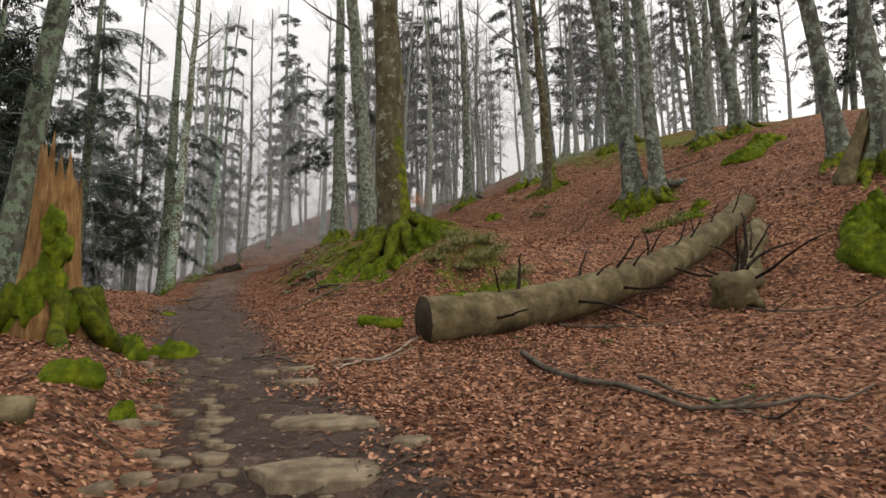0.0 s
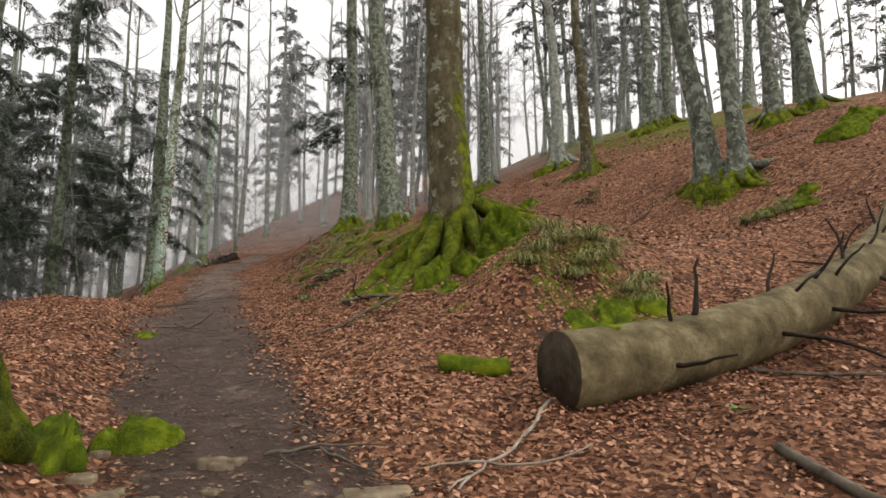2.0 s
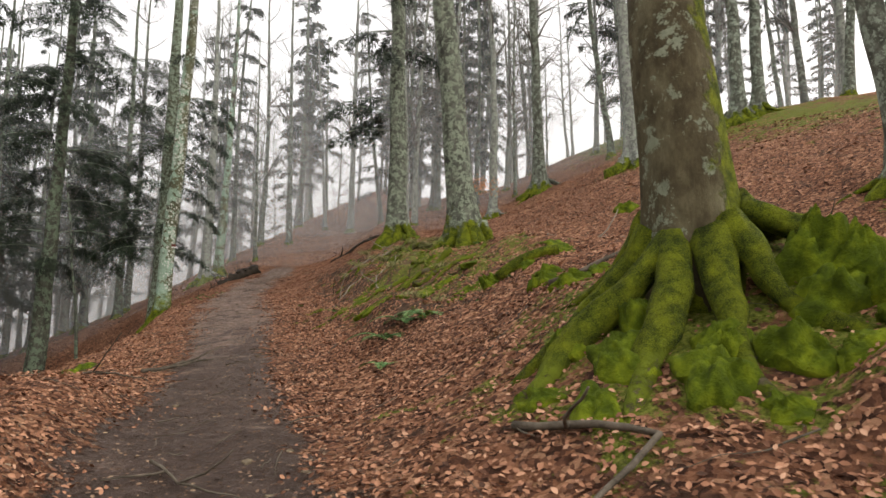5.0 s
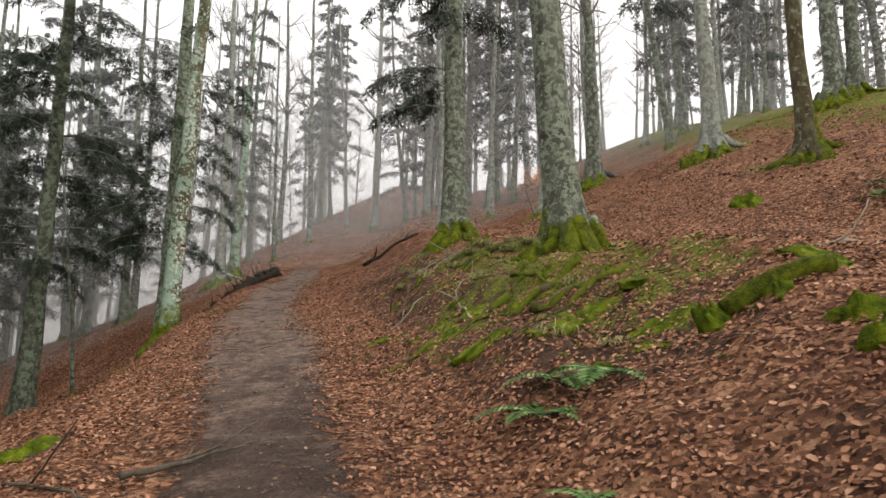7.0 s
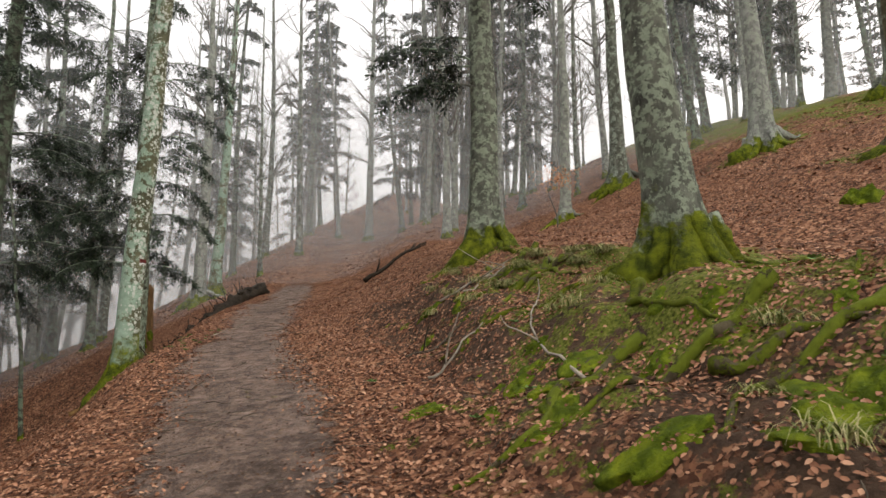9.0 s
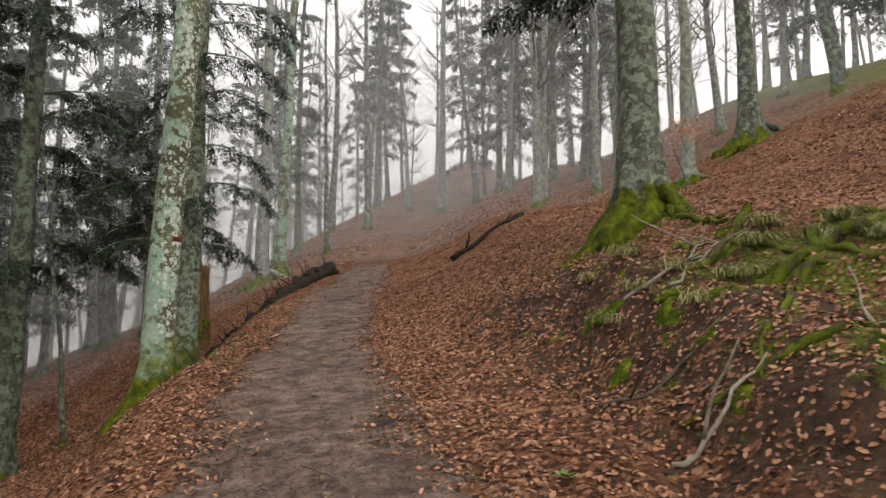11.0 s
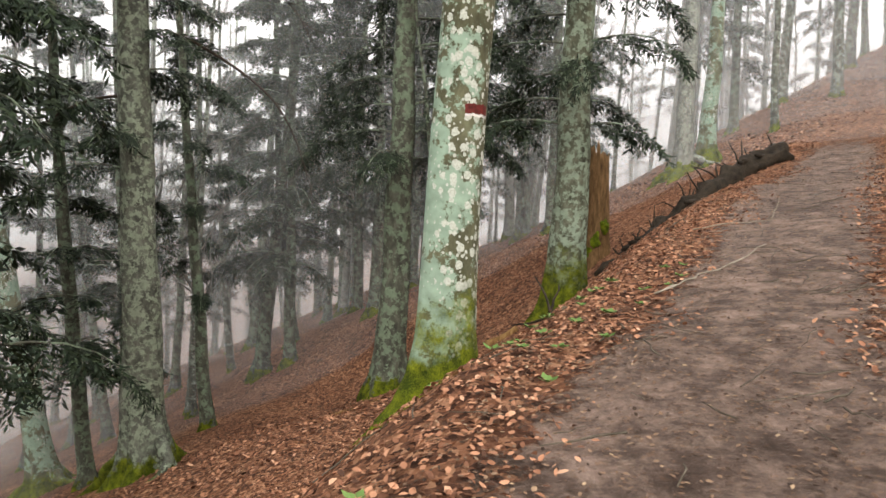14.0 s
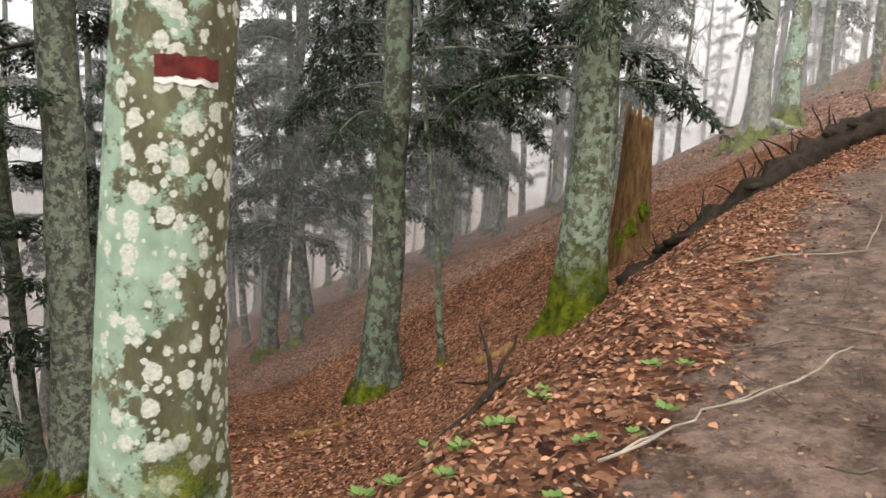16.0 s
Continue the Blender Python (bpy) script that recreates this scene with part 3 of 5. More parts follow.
def build_ground():
    gx = spaced([(-900, -200, 70), (-200, -60, 8), (-60, -24, 1.5), (-24, -15, 0.35), (-15, 4, 0.11), (4, 14, 0.3), (14, 40, 1.3), (40, 200, 8), (200, 900, 70)])
    gy = spaced([(-600, -60, 60), (-60, -6, 3), (-6, 0, 0.4), (0, 34, 0.12), (34, 50, 0.3), (50, 90, 1.3), (90, 220, 8), (220, 1300, 80)])
    X, Y = np.meshgrid(gx, gy)
    Z = land(X, Y)
    far = smooth(150, 500, np.hypot(X, Y - 20))
    Z = Z * (1 - far) + far * (-45 + 65 * smooth(-150, 150, X))
    nx, ny = len(gx), len(gy)
    verts = np.stack([X.ravel(), Y.ravel(), Z.ravel()], 1)
    i = (np.arange(ny - 1)[:, None] * nx + np.arange(nx - 1)[None]).ravel()
    me = quick_mesh("ground", verts, np.stack([i, i + 1, i + nx + 1, i + nx], 1), floor_mat)
    x, y = verts[:, 0], verts[:, 1]
    d = x - trail_x(y)
    half = 0.8 + 0.12 * np.sin(y * 0.55 + 1) - 0.12 * smooth(8, 14, y) * (1 - smooth(17, 21, y))
    d = d - 0.22 * (1 - smooth(6, 11, y))
    trail = (1 - smooth(half - 0.35, half + 0.35, np.abs(d))) * (1 - smooth(38, 46, y))
    foot = 0
    for px, py, r in ((-0.95, 12.9, 2.0), (-2.5, 23.1, 2.5), (-4.45, 28.4, 1.6), (4.8, 36, 1.8), (-11.2, 27.5, 0.5), (-3.2, 20.6, 2.1), (-3.4, 24.6, 1.9), (6.3, 20.6, 1.2), (-2.2, 18.6, 1.3), (-4.0, 22.4, 1.1), (0.2, 11.4, 1.0), (0.9, 10.6, 0.8), (4.4, 30.0, 1.2)):
        foot = np.maximum(foot, 0.82 * np.exp(-((x - px) ** 2 + (y - py) ** 2) / (r * r)))
    crest = 0.85 * np.exp(-((d - 20.5) / 4.5) ** 2) * smooth(20, 30, y)
    moss = np.maximum(foot, crest)
    face = np.exp(-((d - 3.0) / 1.3) ** 2) * smooth(15, 18, y) * (1 - smooth(27, 31, y)) * 0.85
    bare = np.maximum(face, 0.8 * np.exp(-((x - 0.6) ** 2 + (y - 10.0) ** 2) / 1.6))
    for name, data in (("trail", trail), ("moss", moss), ("bare", bare), ("wet", 1 - smooth(14, 23, y))):
        a = me.attributes.new(name, "FLOAT", "POINT")
        a.data.foreach_set("value", np.ascontiguousarray(data, dtype=np.float32))
    return tagged(new("ground", me), "brown leaf-covered forest slope with a muddy trail", "ground", kind="structure")


ground = build_ground()


# ---- upright see-through sheets that stand in for haze between the far trunks ----
def haze_sheet(ahead, aside, mat):
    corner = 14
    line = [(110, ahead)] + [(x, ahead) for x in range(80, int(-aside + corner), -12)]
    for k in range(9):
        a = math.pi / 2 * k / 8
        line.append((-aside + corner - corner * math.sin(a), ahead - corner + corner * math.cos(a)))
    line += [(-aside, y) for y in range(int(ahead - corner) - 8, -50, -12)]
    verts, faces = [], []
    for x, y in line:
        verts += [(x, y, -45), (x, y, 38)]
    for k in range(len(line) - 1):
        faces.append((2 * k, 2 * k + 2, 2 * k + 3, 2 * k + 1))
    return tagged(part("mist", (verts, faces), mat), "see-through pale sheet standing in for haze between the far trunks", "mist", kind="stuff")


for (ahead, aside), mat in zip(HAZE_SHEETS, haze_sheet_mats):
    haze_sheet(ahead, aside, mat)

# ---- the large trees along the trail ----
BEECH, FIR = "tree", "fir tree"
tree("mossy_beech", -0.92, 13.15, 0.66, 17, (-0.048, 0.02), mossy_bark, "thick leaning beech with yellow-green moss and spreading roots", BEECH, 3, 0.12, 0.26, 12, 10, 8, dz=-0.12, root_len=1.5, root_mat=root_bark, sides=28)
bank_beech = tree("beech", -2.47, 22.95, 0.64, 18, (-0.085, 0.0), spotted_bark, "grey-green beech with mossy foot on the bank", BEECH, 8, 0.2, 0.6, 5, 12, 7, root_len=0.7, sides=26)
bank_fir = tree("fir", -4.45, 28.4, 0.58, 22, (-0.02, 0.0), spotted_bark, "straight spotted grey fir with mossy buttress roots on the bank", FIR, 12, 0.05, 0.7, 6, 0, boughs=[(3.5, 3.2, 2.3, 0.6), (3.8, 2.7, 2.1, 0.6), (4.1, 3.6, 2.4, 0.7), (4.5, 3.1, 2.2, 0.7), (5.8, 0.4, 2.0, 0.8), (6.4, 3.0, 2.6, 0.8), (7.2, 5.0, 2.3, 0.8), (6.9, 1.8, 2.1, 0.8), (5.5, 4.6, 1.8, 0.8)], root_len=1.0, sides=26, sticks=8)
tree("beech", -0.9, 40, 0.42, 17, (-0.02, 0), pale_bark, "slim pale beech on the leafy slope", BEECH, 15, 0.2, 0.8, 4, 14, 5)
tree("beech", 1.6, 41.5, 0.62, 19, (-0.05, 0), beech_bark, "leaning grey beech with mossy roots on the slope", BEECH, 16, 0.2, 0.9, 5, 14, 6)
tree("beech", 4.8, 36, 0.66, 19, (-0.06, 0), pale_bark, "pale grey beech with mossy roots on the slope", BEECH, 17, 0.2, 1.1, 7, 12, 7, root_len=1.3)
tree("broken_beech", 4.7, 29.0, 0.46, 15, (-0.055, 0), mossy_bark, "crooked mossy beech with a broken side limb", BEECH, 18, 0.25, 1.1, 6, 6, 8, leader=(5.2, (-1, 0.2, 0.5), 0.7, 0.12))
tree("beech", 6.1, 20.9, 0.60, 17, (-0.155, 0), beech_bark, "grey beech leaning beside its twin on the slope", BEECH, 19, 0.25, 0.8, 5, 10, 7)
tree("beech", 6.55, 20.3, 0.48, 17, (-0.09, 0), beech_bark, "slender grey beech with a mossy foot beside its twin", BEECH, 20, 0.2, 0.9, 6, 10, 7)
tree("beech", 10.1, 25.2, 0.48, 17, (-0.045, 0), beech_bark, "grey beech on the steep leafy slope", BEECH, 21, 0.2, 0.8, 4, 10, 6)
tree("beech", 9.6, 36.6, 0.62, 18, (-0.05, 0), beech_bark, "grey beech with mossy foot on the hilltop", BEECH, 22, 0.2, 0.9, 5, 10, 6)
tree("beech", 10.6, 36.9, 0.55, 18, (-0.03, 0), beech_bark, "grey beech on the hilltop", BEECH, 23, 0.2, 0.9, 5, 10, 6)
tree("forked_beech", 11.6, 25.6, 0.55, 16, (-0.13, 0), beech_bark, "forked grey beech on the brow of the hill", BEECH, 24, 0.2, 0.8, 4, 10, 6, leader=(2.6, (0.5, 0.1, 1), 8, 0.15))
tree("beech", 9.5, 15.6, 0.42, 16, (-0.19, 0), beech_bark, "dark leaning beech on the slope", BEECH, 25, 0.2, 0.8, 4, 8, 6)
tree("beech", 9.2, 13.7, 0.48, 16, (-0.07, 0), beech_bark, "dark mossy beech beside a broken stub", BEECH, 26, 0.2, 0.9, 5, 8, 6)
marked = tree("marked_beech", -11.13, 27.53, 0.435, 20, (0.033, 0.012), marked_bark, "beech with mint-green lichen, white spots and a mossy foot", BEECH, 31, 0.06, 0.75, 0, 10, 9, dz=-0.15, sides=32)
tree("fir", -14.5, 35.0, 0.72, 21, (0.005, 0.0), mossy_fir_bark, "spotted grey fir with mossy foot at the trail's edge", FIR, 33, 0.05, 0.5, 0, 0, boughs=[(3.5, 0.6, 1.9, 0.9), (3.7, 3.9, 2.6, 0.9), (4.2, 1.4, 2.0, 0.9), (4.6, 5.4, 2.3, 0.9), (4.0, 3.2, 3.0, 0.8), (4.5, 2.7, 2.8, 0.8), (5.0, 3.5, 3.0, 0.8), (10, 0.3, 2.8, 0.9), (10.6, 2.2, 2.8, 0.9), (11.2, 5.5, 2.8, 0.9), (7, 6.0, 2.6, 0.9), (8.4, 5.2, 2.6, 0.9), (9.1, 6.2, 2.7, 0.9), (5.2, 0.2, 2.4, 0.9), (5.6, 3.2, 2.5, 0.9), (6.2, 4.4, 2.5, 0.9), (6.6, 1.0, 2.4, 0.9), (7.4, 5.9, 2.5, 0.9), (8, 2.5, 2.6, 0.9), (8.8, 0.7, 2.6, .9), (9.4, 4.0, 2.6, .9)], dz=-0.2, sides=26)


def ladder(rnd, low, high, count, reach, droop=0.8):
    return [(low + (high - low) * (k / count), rnd.uniform(0, 6.3), reach * rnd.uniform(0.7, 1.2), droop) for k in range(count)]


LR = random.Random(77)
tree("fir", -19.2, 35.0, 0.70, 24, (0.02, 0), fir_bark, "dark fir with drooping boughs on the lower slope", FIR, 35, 0.08, 0.5, 0, 0, boughs=ladder(LR, 5.2, 19, 50, 3.1), sides=20, sticks=14)
mottled = tree("fir", -20.9, 29.9, 0.8, 24, (-0.02, -0.02), spotted_bark, "lichen-mottled grey fir with a mossy foot on the lower slope", FIR, 36, 0.08, 0.7, 3, 0, boughs=ladder(LR, 5.5, 12, 14, 2.2), sides=24, sticks=14)
tree("beech", -26.5, 30.0, 0.6, 18, (-0.12, -0.12), green_bark, "leaning green-tinted beech on the lower slope", BEECH, 37, 0.15, 0.7, 3, 8, 7)
tree("fir", -24.5, 39.5, 0.40, 20, (0, 0), fir_bark, "dark fir with low drooping boughs", FIR, 38, 0.08, 0.5, 0, 0, boughs=ladder(LR, 3.6, 15, 40, 2.4))
tree("fir", -9.3, 14.2, 0.6, 20, (0.11, 0), fir_bark, "grey-brown fir behind the rotten stump", FIR, 39, 0.1, 0.6, 4, 0, boughs=ladder(LR, 4.5, 12, 16, 2.4))
for fx, fy, fd in ((-17.6, 25.4, 0.4), (-14.6, 20.6, 0.4), (-26.5, 37.5, 0.36), (-20.5, 44.0, 0.4), (-27.5, 44.5, 0.4)):
    tree("fir", fx, fy, fd, 21, (0, 0), fir_bark, "dark fir with dense low boughs in the valley", FIR, int(fy * 10), 0.08, 0.5, 0, 0, boughs=ladder(LR, 3.4, 15, 50, 2.7))
tree("fir", -26.0, 31.8, 0.26, 17, (-0.03, -0.02), fir_bark, "slim dark fir on the lower slope", FIR, 40, 0.1, 0.4, 0, 0, boughs=ladder(LR, 2.5, 12, 26, 1.6), sides=12)
tree("fir", -23.2, 32.6, 0.32, 16, (-0.06, -0.05), fir_bark, "slim leaning fir on the lower slope", FIR, 41, 0.1, 0.4, 0, 0, boughs=ladder(LR, 3.5, 12, 12, 1.3), sides=12, sticks=14)
tree("young_beech", -17.6, 35.2, 0.14, 9, (-0.08, -0.05), fir_bark, "thin dark sapling on the lower slope", BEECH, 42, 0.1, 0.3, 0, 6, 3, 1.5, sides=10)
tree("beech", -16.35, 45.0, 0.56, 19, (0.0, 0), pale_bark, "pale beech with mossy foot behind the decayed log", BEECH, 43, 0.1, 0.9, 4, 12, 7)
tree("beech", -15.75, 45.4, 0.5, 19, (0.02, 0), green_bark, "green-tinted beech beside its twin behind the decayed log", BEECH, 44, 0.1, 0.7, 3, 12, 7)
tree("young_beech", -14.5, 48.0, 0.24, 14, (-0.02, 0), beech_bark, "thin sapling beside the trail's crest", BEECH, 45, 0.15, 0.4, 0, 10, 4, 2.0, sides=12)



def hanging_branch(foot, start, way, length, seed):
    """A long bare branch that bends down beside a trunk, with a few side twigs."""
    rnd = random.Random(seed)
    pts, w = [Vector(start)], Vector(way).normalized()
    for k in range(16):
        w = (w + Vector((rnd.gauss(0, 0.07), rnd.gauss(0, 0.07), -0.09 + 0.02 * (k > 11)))).normalized()
        pts.append(pts[-1] + w * length / 16)
    branch = part("dead_branch", tube(pts, [0.035 - 0.0018 * k for k in range(17)], 6, 0.1, 5), dark_wood, foot, "long dark bare hanging branch")
    for k in (5, 8, 10, 12, 14):
        tw = (pts[k] - pts[k - 1]).normalized() + Vector((rnd.gauss(0, 0.5), rnd.gauss(0, 0.5), rnd.gauss(0, 0.3)))
        part("side_twig", tube(crooked(rnd, pts[k], tw, rnd.uniform(0.5, 1.1), 6, 0.12), [0.013 - 0.0018 * q for q in range(7)], 4), dark_wood, branch)


hanging_branch(mottled, (0.2, 0.2, 8.8), (0.68, 0.72, -0.25), 5.0, 3)
hanging_branch(mottled, (0.2, 0.2, 10.2), (0.75, 0.6, 0.2), 3.6, 4)
hanging_branch(mottled, (-0.2, -0.2, 7.5), (-0.7, -0.6, 0.1), 2.6, 5)

# ---- the forest behind: a few trees, repeated ----
FR = random.Random(11)
protos = []
for k, (name, d, h, mat, label, cat, nb, first, boughs) in enumerate([
    ("beech", 0.42, 20, beech_bark, "tall bare grey beech in the misty forest", BEECH, 46, 4, ()),
    ("beech", 0.34, 18, pale_bark, "tall bare pale beech in the misty forest", BEECH, 46, 3.5, ()),
    ("beech", 0.5, 21, pale_bark, "stout bare beech in the misty forest", BEECH, 46, 5, ()),
    ("beech", 0.24, 16, beech_bark, "slim bare beech in the misty forest", BEECH, 36, 2.5, ()),
    ("fir", 0.4, 22, fir_bark, "tall dark fir in the misty forest", FIR, 0, 0, ladder(FR, 3, 21, 62, 2.3)),
    ("fir", 0.34, 19, fir_bark, "dark fir with bare lower trunk in the misty forest", FIR, 0, 0, ladder(FR, 6, 18.5, 44, 2.0)),
]):
    protos.append((name, d, h, mat, label, cat, nb, first, boughs))


def proto_tree(k, x, y):
    name, d, h, mat, label, cat, nb, first, boughs = protos[k]
    rnd = random.Random(200 + k)
    foot = anchor(name, x, y, None, label, cat, "forest trees")
    geo, spine, rad = trunk_geo(rnd, h, d, (0.01, 0), 0.25, 0.6, sides=10, rings=18)
    part("trunk", geo, mat, foot)
    if nb:
        part("crown", bare_branches(rnd, spine, first, nb, 3.8, d * 0.17, light=True), branch_mat, foot, "bare winter branches and twigs")
    else:
        sticks, sprays = [], []
        for hh, angle, length, droop in boughs:
            i = min(range(len(spine)), key=lambda q: abs(spine[q].z - hh))
            s, n_ = fir_bough(rnd, spine[i], angle, length * (1.1 - 0.75 * hh / h), droop, 0.45, 3.3)
            sticks.append(s), sprays.append(n_)
        part("bough_frame", join(*sticks), fir_bark, foot)
        part("crown", join(*sprays), needle_mat, foot, "drooping dark green needles", smooth_shade=False)
    return foot


built, spots_taken = {}, [(-0.9, 40), (1.6, 41.5), (4.8, 36), (9.6, 36.6), (10.6, 36.9), (11.6, 25.6), (9, 23.4), (-16.35, 45), (-15.75, 45.4), (-14.5, 48), (-13, 44), (-19.2, 35), (-20.9, 29.9), (-26.5, 30), (-24.5, 39.5), (-22.5, 34.5), (-26, 31.8), (-23.2, 32.6)]


def plant(k, x, y):
    if k not in built:
        built[k] = proto_tree(k, x, y)
        return
    s = FR.uniform(0.85, 1.15)
    c = copy_thing(built[k], pose(x, y, ground_z(x, y) - 0.05, FR.uniform(-3, 3), FR.uniform(-4, 4), FR.uniform(0, 360)))
    c.scale = (s, s, s * FR.uniform(0.9, 1.1))


def scatter(count, xs, ys, weights, gap, clear):
    done = tries = 0
    while done < count and tries < count * 60:
        tries += 1
        x, y = FR.uniform(*xs), FR.uniform(*ys)
        d = x - float(trail_x(y))
        if clear(x, y, d) or any((x - a) ** 2 + (y - b) ** 2 < gap * gap for a, b in spots_taken):
            continue
        spots_taken.append((x, y))
        plant(FR.choices(range(6), weights)[0], x, y)
        done += 1


# ahead and up the slope, over the brow, and down in the valley
scatter(44, (-24, 16), (44, 66), (4, 4, 2, 3, 3, 1), 1.9, lambda x, y, d: -1.5 < d < 3.5 and y < 52)
scatter(80, (-45, 45), (66, 100), (3, 3, 2, 2, 5, 3), 2.2, lambda x, y, d: False)
scatter(22, (8, 40), (36, 66), (3, 3, 2, 3, 4, 3), 2.4, lambda x, y, d: d < 22)
scatter(9, (17, 40), (14, 36), (4, 3, 2, 3, 1, 1), 2.6, lambda x, y, d: d < 24)
scatter(56, (-46, -21), (26, 62), (1, 1, 1, 2, 7, 4), 2.0, lambda x, y, d: d > -13)
scatter(60, (-70, -30), (10, 80), (2, 2, 1, 3, 7, 4), 2.6, lambda x, y, d: d > -24)
scatter(12, (-36, -14), (14, 27), (1, 2, 0, 2, 4, 4), 2.2, lambda x, y, d: d > -11 or (x > -26 and y > 21))


# ---- fallen logs and stumps ----
def stub(rnd, at, way, length, r):
    n = 6
    pts = crooked(rnd, at, way, length, n, 0.15)
    return tube(pts, [r * 0.75 * (1.2 - 0.85 * k / n) + 0.003 for k in range(n + 1)], 6, 0.15, 9)


def fallen_log():
    """The long sawn trunk with its dead branch stubs; its thick sawn end lies by the trail."""
    rnd = random.Random(5)
    a = Vector((-0.24, 8.6, 0))
    b = Vector((3.2, 9.95, 0))
    c = Vector((6.3, 13.9, 0))
    a.z, b.z, c.z = ground_z(a.x, a.y) + 0.24, ground_z(b.x, b.y) + 0.2, ground_z(c.x, c.y) + 0.2
    foot = anchor("fallen_log", a.x, a.y, None, "long weathered sawn log with dead branch stubs on leaves", "log")
    o = foot.location
    n = 34
    pts = []
    for k in range(n + 1):
        t = k / n
        p = a * (1 - t) ** 2 + b * 2 * t * (1 - t) + c * t * t
        pts.append(p - o)
    rad = [0.31 - 0.09 * k / n for k in range(n + 1)]
    part("bole", tube(pts, rad, 26, 0.05, 3.5, cap=False), dead_wood, foot)
    w = (pts[1] - pts[0]).normalized()
    part("sawn_end", tube([pts[0] - w * 0.012, pts[0] + w * 0.03], [rad[0] * 0.985, rad[0] * 0.985], 26, 0.03, 3.5), cut_wood, foot, "dark weathered sawn face")
    part("far_end", tube([pts[-1] - w * 0.03, pts[-1] + w * 0.02], [rad[-1] * 0.95, rad[-1] * 0.9], 18), cut_wood, foot)
    for t, side, tall, r in ((0.17, 0.3, 0.42, 0.02), (0.19, 0.1, 0.55, 0.03), (0.34, -0.5, 0.5, 0.022), (0.38, 0.4, 0.42, 0.018), (0.43, -0.2, 0.6, 0.024), (0.47, 0.7, 0.5, 0.02), (0.5, 0.3, 0.7, 0.026), (0.55, -0.6, 0.55, 0.02), (0.6, 0.1, 0.62, 0.022), (0.66, 0.5, 0.5, 0.02), (0.72, -0.3, 0.55, 0.02), (0.79, 0.4, 0.5, 0.018), (0.86, 0.0, 0.5, 0.018), (0.93, 0.5, 0.45, 0.016)):
        k = int(t * n)
        up = Vector((rnd.gauss(0.1, 0.25) + 0.3 * side, rnd.gauss(0, 0.2) - 0.5 * side, 1)).normalized()
        part("branch_stub", stub(rnd, pts[k] + up * rad[k] * 0.8, up, tall, r), dark_wood, foot)
    for t, length in ((0.30, 1.1), (0.42, 0.8), (0.14, 0.5)):
        k = int(t * n)
        part("side_branch", stub(rnd, pts[k] + Vector((0.1, -0.24, -0.05)), (0.75, -0.55, -0.12), length, 0.022), dark_wood, foot)
    part("moss_patch", cushion(rnd, 0.16, 0.10, 0.03), moss_mat, foot, "bright moss").location = pts[2] + Vector((0, 0, rad[2] - 0.015))
    return foot


def cushion(rnd, rx, ry, h, rings=9, sides=26):
    """A low, lumpy dome of moss."""
    verts, faces = [], []
    ph = rnd.uniform(0, 50)
    for k in range(rings):
        u = k / rings
        r = math.cos(u * math.pi / 2)
        for j in range(sides):
            a = 6.2832 * j / sides
            e = 1 + 0.5 * noise.noise(Vector((math.cos(a) * 1.5 + ph, math.sin(a) * 1.5, u))) + 0.2 * noise.noise(Vector((math.cos(a) * 4 + ph, math.sin(a) * 4, u * 3)))
            z = h * math.sin(u * math.pi / 2) * (1 + 0.6 * noise.noise(Vector((math.cos(a) * r * 2.5 + ph, math.sin(a) * r * 2.5, 3))) + 0.3 * noise.noise(Vector((math.cos(a) * r * 6 + ph, math.sin(a) * r * 6, 5)))) - (0.4 * h + 0.04 if k == 0 else 0)
            verts.append((rx * r * e * math.cos(a), ry * r * e * math.sin(a), z))
    verts.append((0, 0, h))
    for k in range(rings - 1):
        for j in range(sides):
            faces.append((k * sides + j, k * sides + (j + 1) % sides, (k + 1) * sides + (j + 1) % sides, (k + 1) * sides + j))
    for j in range(sides):
        faces.append(((rings - 1) * sides + j, (rings - 1) * sides + (j + 1) % sides, len(verts) - 1))
    return verts, faces


fallen_log()


